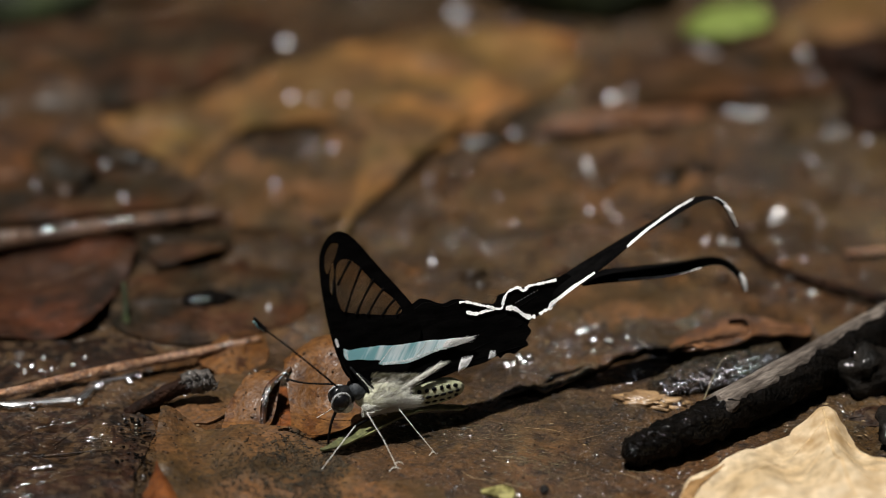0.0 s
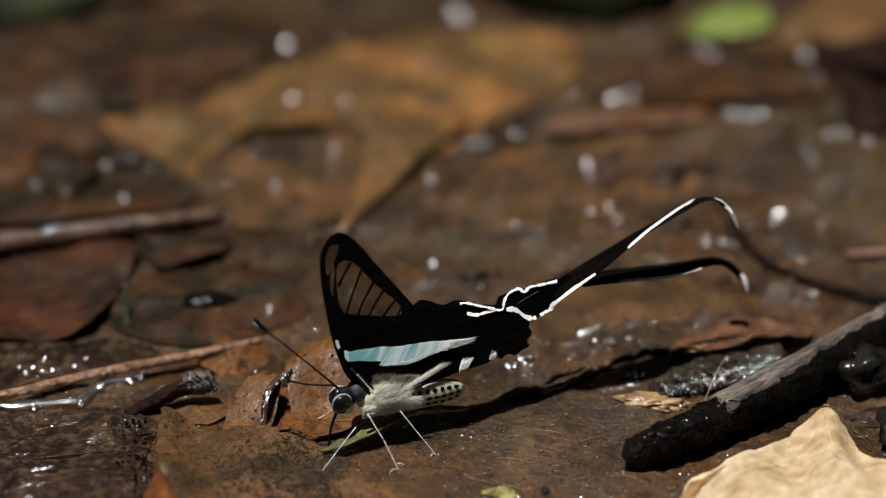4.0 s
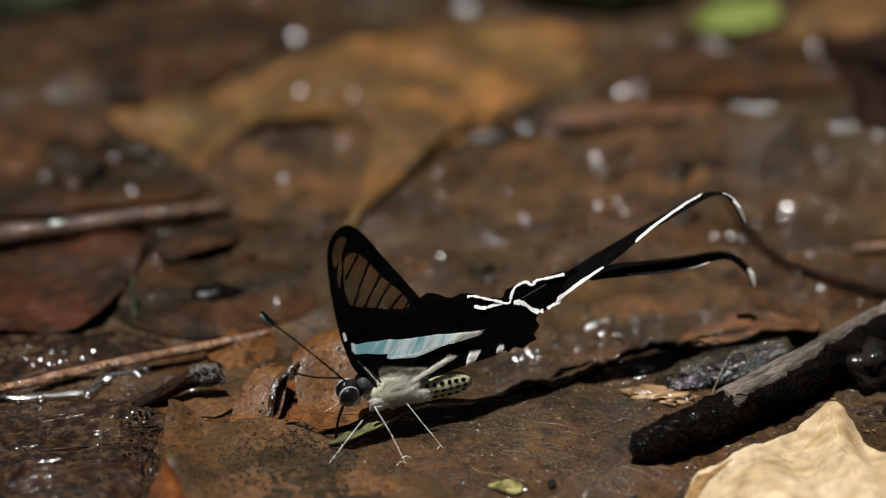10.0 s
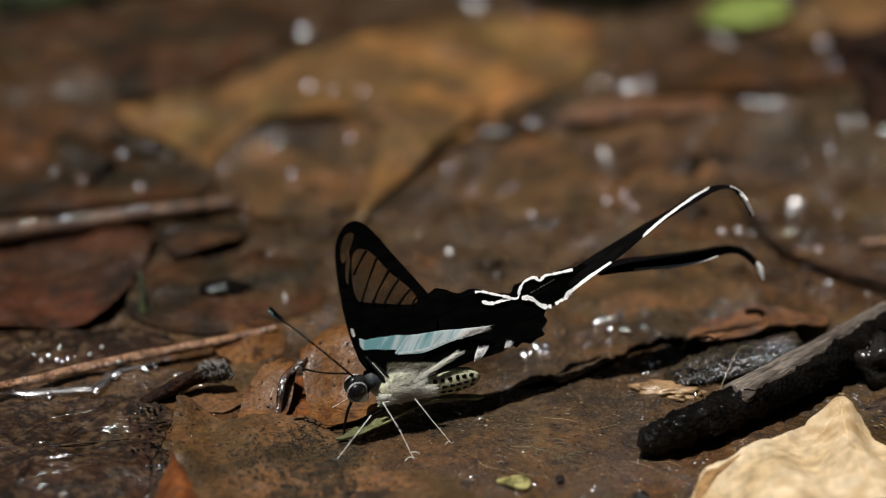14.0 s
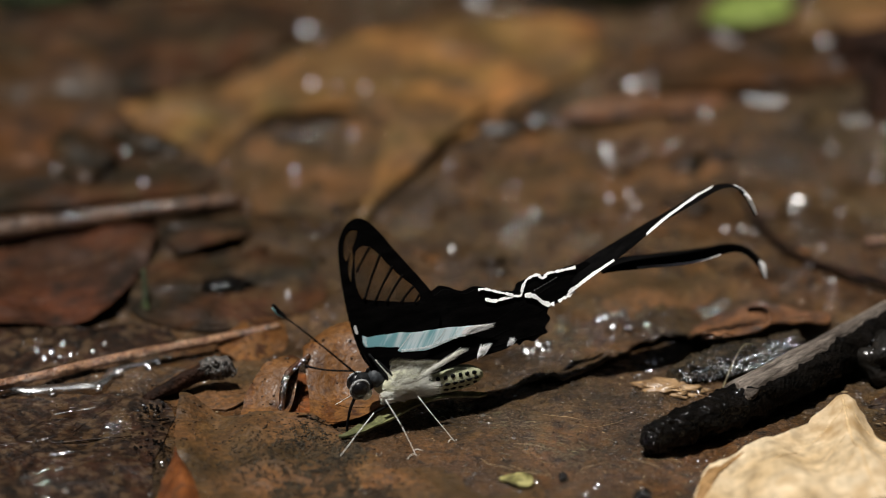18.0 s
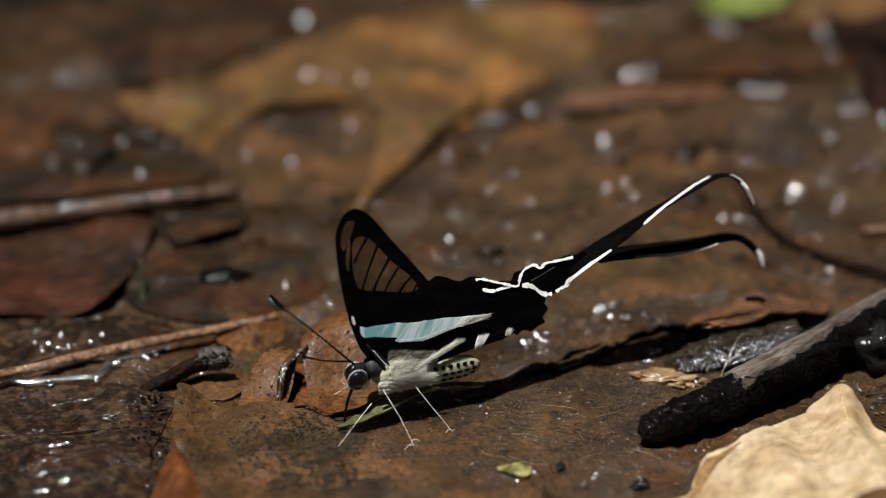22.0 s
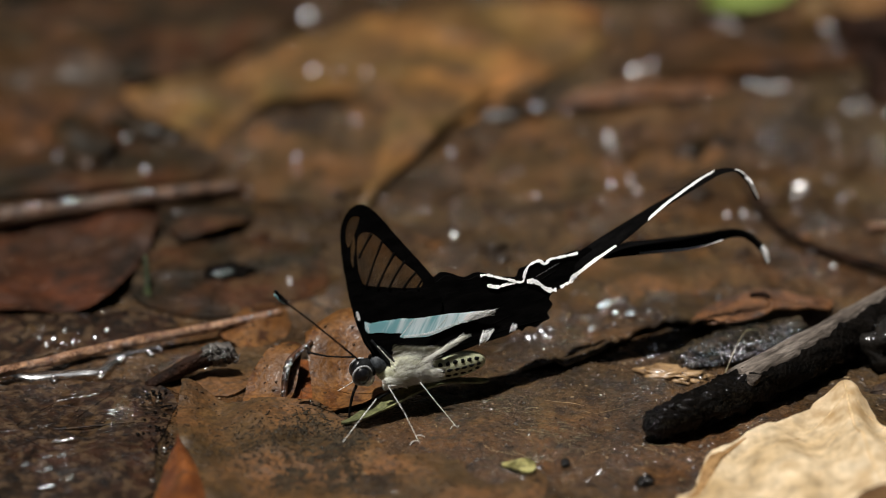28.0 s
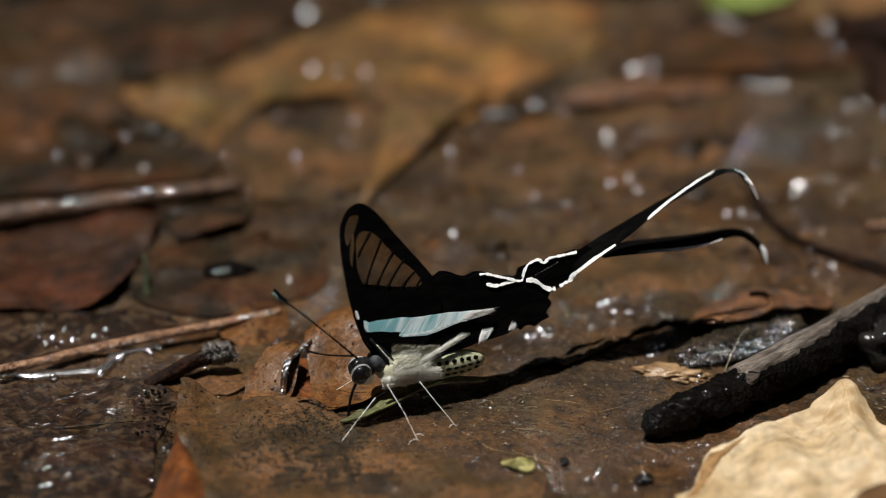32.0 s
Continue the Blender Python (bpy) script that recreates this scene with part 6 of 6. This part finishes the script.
    # low ripples on the shallow water
    for n, (x, y, long, r) in enumerate(((-41.5, -10.8, 4.2, 0.16), (-44.0, -12.6, 2.6, 0.13), (-41.7, -13.4, 2.2, 0.15), (-42.9, -14.2, 3.4, 0.12), (-40.2, -15.6, 1.6, 0.18), (-41.1, -7.1, 2.4, 0.3), (-43.7, -3.8, 2.6, 0.14), (-40.2, 3.4, 4.2, 0.18), (-35.6, -0.2, 0.6, 0.28), (-41.7, -17.6, 1.2, 0.4), (-36.6, -5.0, 2.4, 0.08), (-34.2, -11.0, 2.8, 0.08))):
        ripple = thing("ripple", pose(x * MM, y * MM, 0), "low glinting ripple on shallow dark water", "water", "ripples")
        for k in range(max(3, round(long * 2.6))):
            f = rnd.uniform(-0.5, 0.5)
            part("crest", lens(r * rnd.uniform(0.7, 1.7), (f * long, 0.3 * f * long + rnd.gauss(0, 0.25), 0.62), n * 17 + k, flat=0.3, stretch=rnd.uniform(1.6, 3.0)), ROUND_DROP, ripple)
    for n in range(9):
        x, y, a = rnd.uniform(6, 32), rnd.uniform(-11, 3), rnd.uniform(-0.5, 0.6)
        pts = [(x + k * math.cos(a) + rnd.uniform(-0.4, 0.4), y + k * math.sin(a) * 1.5 + rnd.uniform(-0.4, 0.4)) for k in (0, 1.4, 2.8, 4.4)]
        fibre = thing("root_fibre", pose(x * MM, y * MM, 0), "thin pale root fibre on the mud", "root", "root fibres")
        part("fibre", tube([(px - x, py - y, bump_at(px, py) + 0.08) for px, py in pts], (0.035, 0.03, 0.02), 5), STRAW, fibre)
    bm = bmesh.new()
    for n in range(90):
        cx, cy, wide = rnd.choice(((12.3, 0.6, 2.4), (15.0, -2.6, 2.4), (17.2, -6.4, 2.6), (16.0, -4.6, 2.0)))
        x, y, a, long = cx + rnd.gauss(0, wide), cy + rnd.gauss(0, wide * 0.8), rnd.gauss(-0.45, 0.5), rnd.uniform(0.5, 2.2)
        pts = [(x + k * long * math.cos(a) + rnd.uniform(-0.2, 0.2), y + k * long * math.sin(a) + rnd.uniform(-0.25, 0.25)) for k in (0, 0.35, 0.7, 1.0)]
        tube([(px, py, bump_at(px, py) + 0.1) for px, py in pts], (0.025, 0.02, 0.012), 4, bm=bm, steps=3)
    tagged(link_mesh("root_mat", bm, ROOT), "mat of fine pale root fibres on the mud", "roots", kind="stuff")
    scatter("water_droplets", "clear glinting water droplets on the mud", "water", 480, 3, DROPLET, (0.07, 0.40), (-60, 70, -18, 34), 2, (1, 1, 0.34), tilt=11.0, drift=0.22)
    scatter("fine_droplets", "very small glinting water droplets on the near mud", "water", 1250, 13, DROPLET, (0.035, 0.20), (-52, 62, -18, 34), 2, (1, 1, 0.34), tilt=11.0, drift=0.32)
    scatter("bright_droplets", "larger clear water droplets on the far mud", "water", 30, 5, FAR_DROP, (0.2, 0.5), (-60, 70, 35, 130), 2, (1, 1, 0.4), tilt=9.0)
    scatter("far_droplets", "small clear water droplets on the far mud", "water", 260, 6, FAR_DROP, (0.08, 0.3), (-60, 70, 34, 95), 2, (1, 1, 0.4), patchy=0.7, tilt=9.0)
    scatter("mud_crumbs", "small brown crumbs of soil on the mud", "soil", 8000, 7, GRIT, (0.04, 0.20), (-56, 66, -20, 50), 1, (1, 1, 0.5), sink=0.45, rugged=0.35, long=2.2, patchy=0.6)
    scatter("dark_grit", "black grit strewn on the mud and the wet leaf", "soil", 900, 9, BLACK_BARK, (0.03, 0.12), (-50, 34, -18, 24), 1, (1, 1, 0.5), sink=0.4, rugged=0.4, long=3.0, patchy=1.0)
    scatter("sand", "fine orange-brown sand grains in the wet mud", "sand", 15000, 41, SAND, (0.03, 0.085), (-4, 40, -16, 14), 1, (1, 1, 0.7), sink=0.3, rugged=0.3, patchy=0.5)
    scatter("dark_litter", "dark brown crumbs of rotten leaf on the far mud", "leaf litter", 520, 43, DARK_LEAF, (0.25, 1.1), (-60, 72, 38, 128), 1, (1, 1, 0.4), sink=0.2, rugged=0.45, long=2.6, patchy=0.7)
    scatter("orange_litter", "orange-brown leaf crumbs on the far mud", "leaf litter", 260, 44, ORANGE_LEAF, (0.2, 0.8), (-60, 72, 38, 118), 1, (1, 1, 0.35), sink=0.2, rugged=0.45, long=2.6, patchy=0.7)
    # Black crumbs added so that the hollow beside the leaf looks dark.
    scatter("black_crumbs", "black crumbs added to darken the hollow beside a wet leaf", "soil", 130, 47, BLACK_BARK, (0.05, 0.26), (-32.5, -28.2, -8.5, 5.5), 1, (1, 1, 0.5), sink=0.2, rugged=0.45, long=2.4, lift=0.45, patchy=0.9)
    scatter("pale_crumbs", "small pale crumbs of leaf and sand on the mud", "soil", 700, 17, STRAW, (0.04, 0.16), (-50, 62, -18, 40), 1, (1, 1, 0.5), sink=0.4, rugged=0.4, long=3.0)


def build_waterline():
    """The raised rim where the shallow water meets the twig."""
    edge = thing("puddle_edge", pose(-40 * MM, 9.5 * MM, 0), "raised glinting rim of water along a thin twig", "water")
    line = [(-64, 10.0), (-54, 10.0), (-49.2, 9.9), (-46.3, 8.5), (-43.3, 8.8), (-40.3, 9.5), (-37.8, 9.9), (-36.5, 12.3), (-35.9, 13.9), (-32.9, 15.1), (-30.9, 16.5)]
    part("water", tube([(x + 40, y - 9.5, 0.5) for x, y in line], (0.5, 0.8, 0.85, 0.7, 0.6, 0.4), 14, 0.2, 3, flat=0.4), BUBBLE, edge)
    beads(edge, "bright beads of water on the rim", [(x + 40, y - 9.5, 0.6, r) for x, y, r in ((-49.1, 9.0, 0.6), (-43.2, 7.9, 0.6), (-37.7, 9.0, 0.7), (-35.7, 13.0, 0.8), (-32.1, 14.4, 0.6), (-31.0, 15.4, 0.5), (-45.9, 7.6, 0.4))])


build_leaves()
build_waterline()
build_twigs()
build_stones()
build_wet()


# ---------------------------------------------------------------- what moves
def motions():
    # the tails sway a little; degrees about the wing's normal
    for tail, rows in zip(TAILS, (
        ((0, 0.0), (8, -0.2), (11.5, -0.6), (12.5, -0.1), (13.5, -0.5), (14.4, 0.9), (16.5, -0.2), (18, -0.1), (19, 0.4), (22, -0.1), (27.5, 0.5), (30, 0.2), (32, -0.2)),
        ((0, -0.3), (5.5, 0.0), (9.5, -0.2), (11.5, -0.7), (12.5, -0.1), (13.5, -0.4), (14.4, 0.6), (17, -0.3), (19, 0.3), (20, 0.4), (24, 0.0), (27.5, 0.2), (32, -0.1)),
    )):
        walk(tail, [(t, Matrix.Translation(tail.location) @ Matrix.Rotation(radians(-a), 4, "Y")) for t, a in rows])
    flight = [(0.0, (120, -60, 1.2), 20), (12.8, (120, -60, 1.2), 20), (13.1, (30.7, -86.6, 32.7), 30), (13.2, (22.7, -81.5, 42.7), 30), (13.3, (12.4, -80.7, 38.0), 30), (13.4, (9.4, -74.8, 49.5), 30), (13.5, (-3.2, -69.6, 57.2), 30), (13.6, (-13.0, -67.0, 43.7), 30), (13.7, (-27.6, -51.6, 42.0), 30), (13.8, (-39.4, -21.0, 40.2), 30), (13.9, (-58.9, 17.7, 28.1), -60), (14.0, (-69.4, 38.1, 24.2), -105), (14.1, (-49.7, 58.6, 20.3), -150), (14.2, (-35.8, 59.2, 21.6), -150), (14.3, (-14.7, 62.2, 27.3), -150), (14.4, (8.9, 68.2, 39.1), -150), (14.6, (49.5, 90.0, 37.8), -150), (15.2, (160, 200, 60.0), -40), (16.0, (180, 230, 1.2), -40), (32.0, (180, 230, 1.2), -40)]
    walk(FLIER, [(t, pose(*(v * MM for v in at), 0, 12, turn)) for t, at, turn in flight])
    for flap, sign in zip(FLAPS, (1, -1)):
        beat = (70, 20, 62, -20, 118, 116, -22, 118, 112, -15, 60, 30, -20, 208, 90, -20, 65, -20, 60, -20, 65, -20, 60, -20, 65, -20, 60, -20, 65, -20, 60)
        rows = [(0.0, 78), (12.8, 78)] + [(12.9 + 0.1 * k, a if a < 100 else 176 - a if a < 150 and sign < 0 else a if a < 150 else a - 90 if sign < 0 else 266 - a) for k, a in enumerate(beat)] + [(16.0, 78), (32.0, 78)]
        halves = [((t + u) / 2, (a + b) / 2) for (t, a), (u, b) in zip(rows, rows[1:]) if abs(a - b) > 70]
        walk(flap, [(t, pose(0, 0, 0, -sign * a, 0, 0)) for t, a in sorted(rows + halves)])


motions()
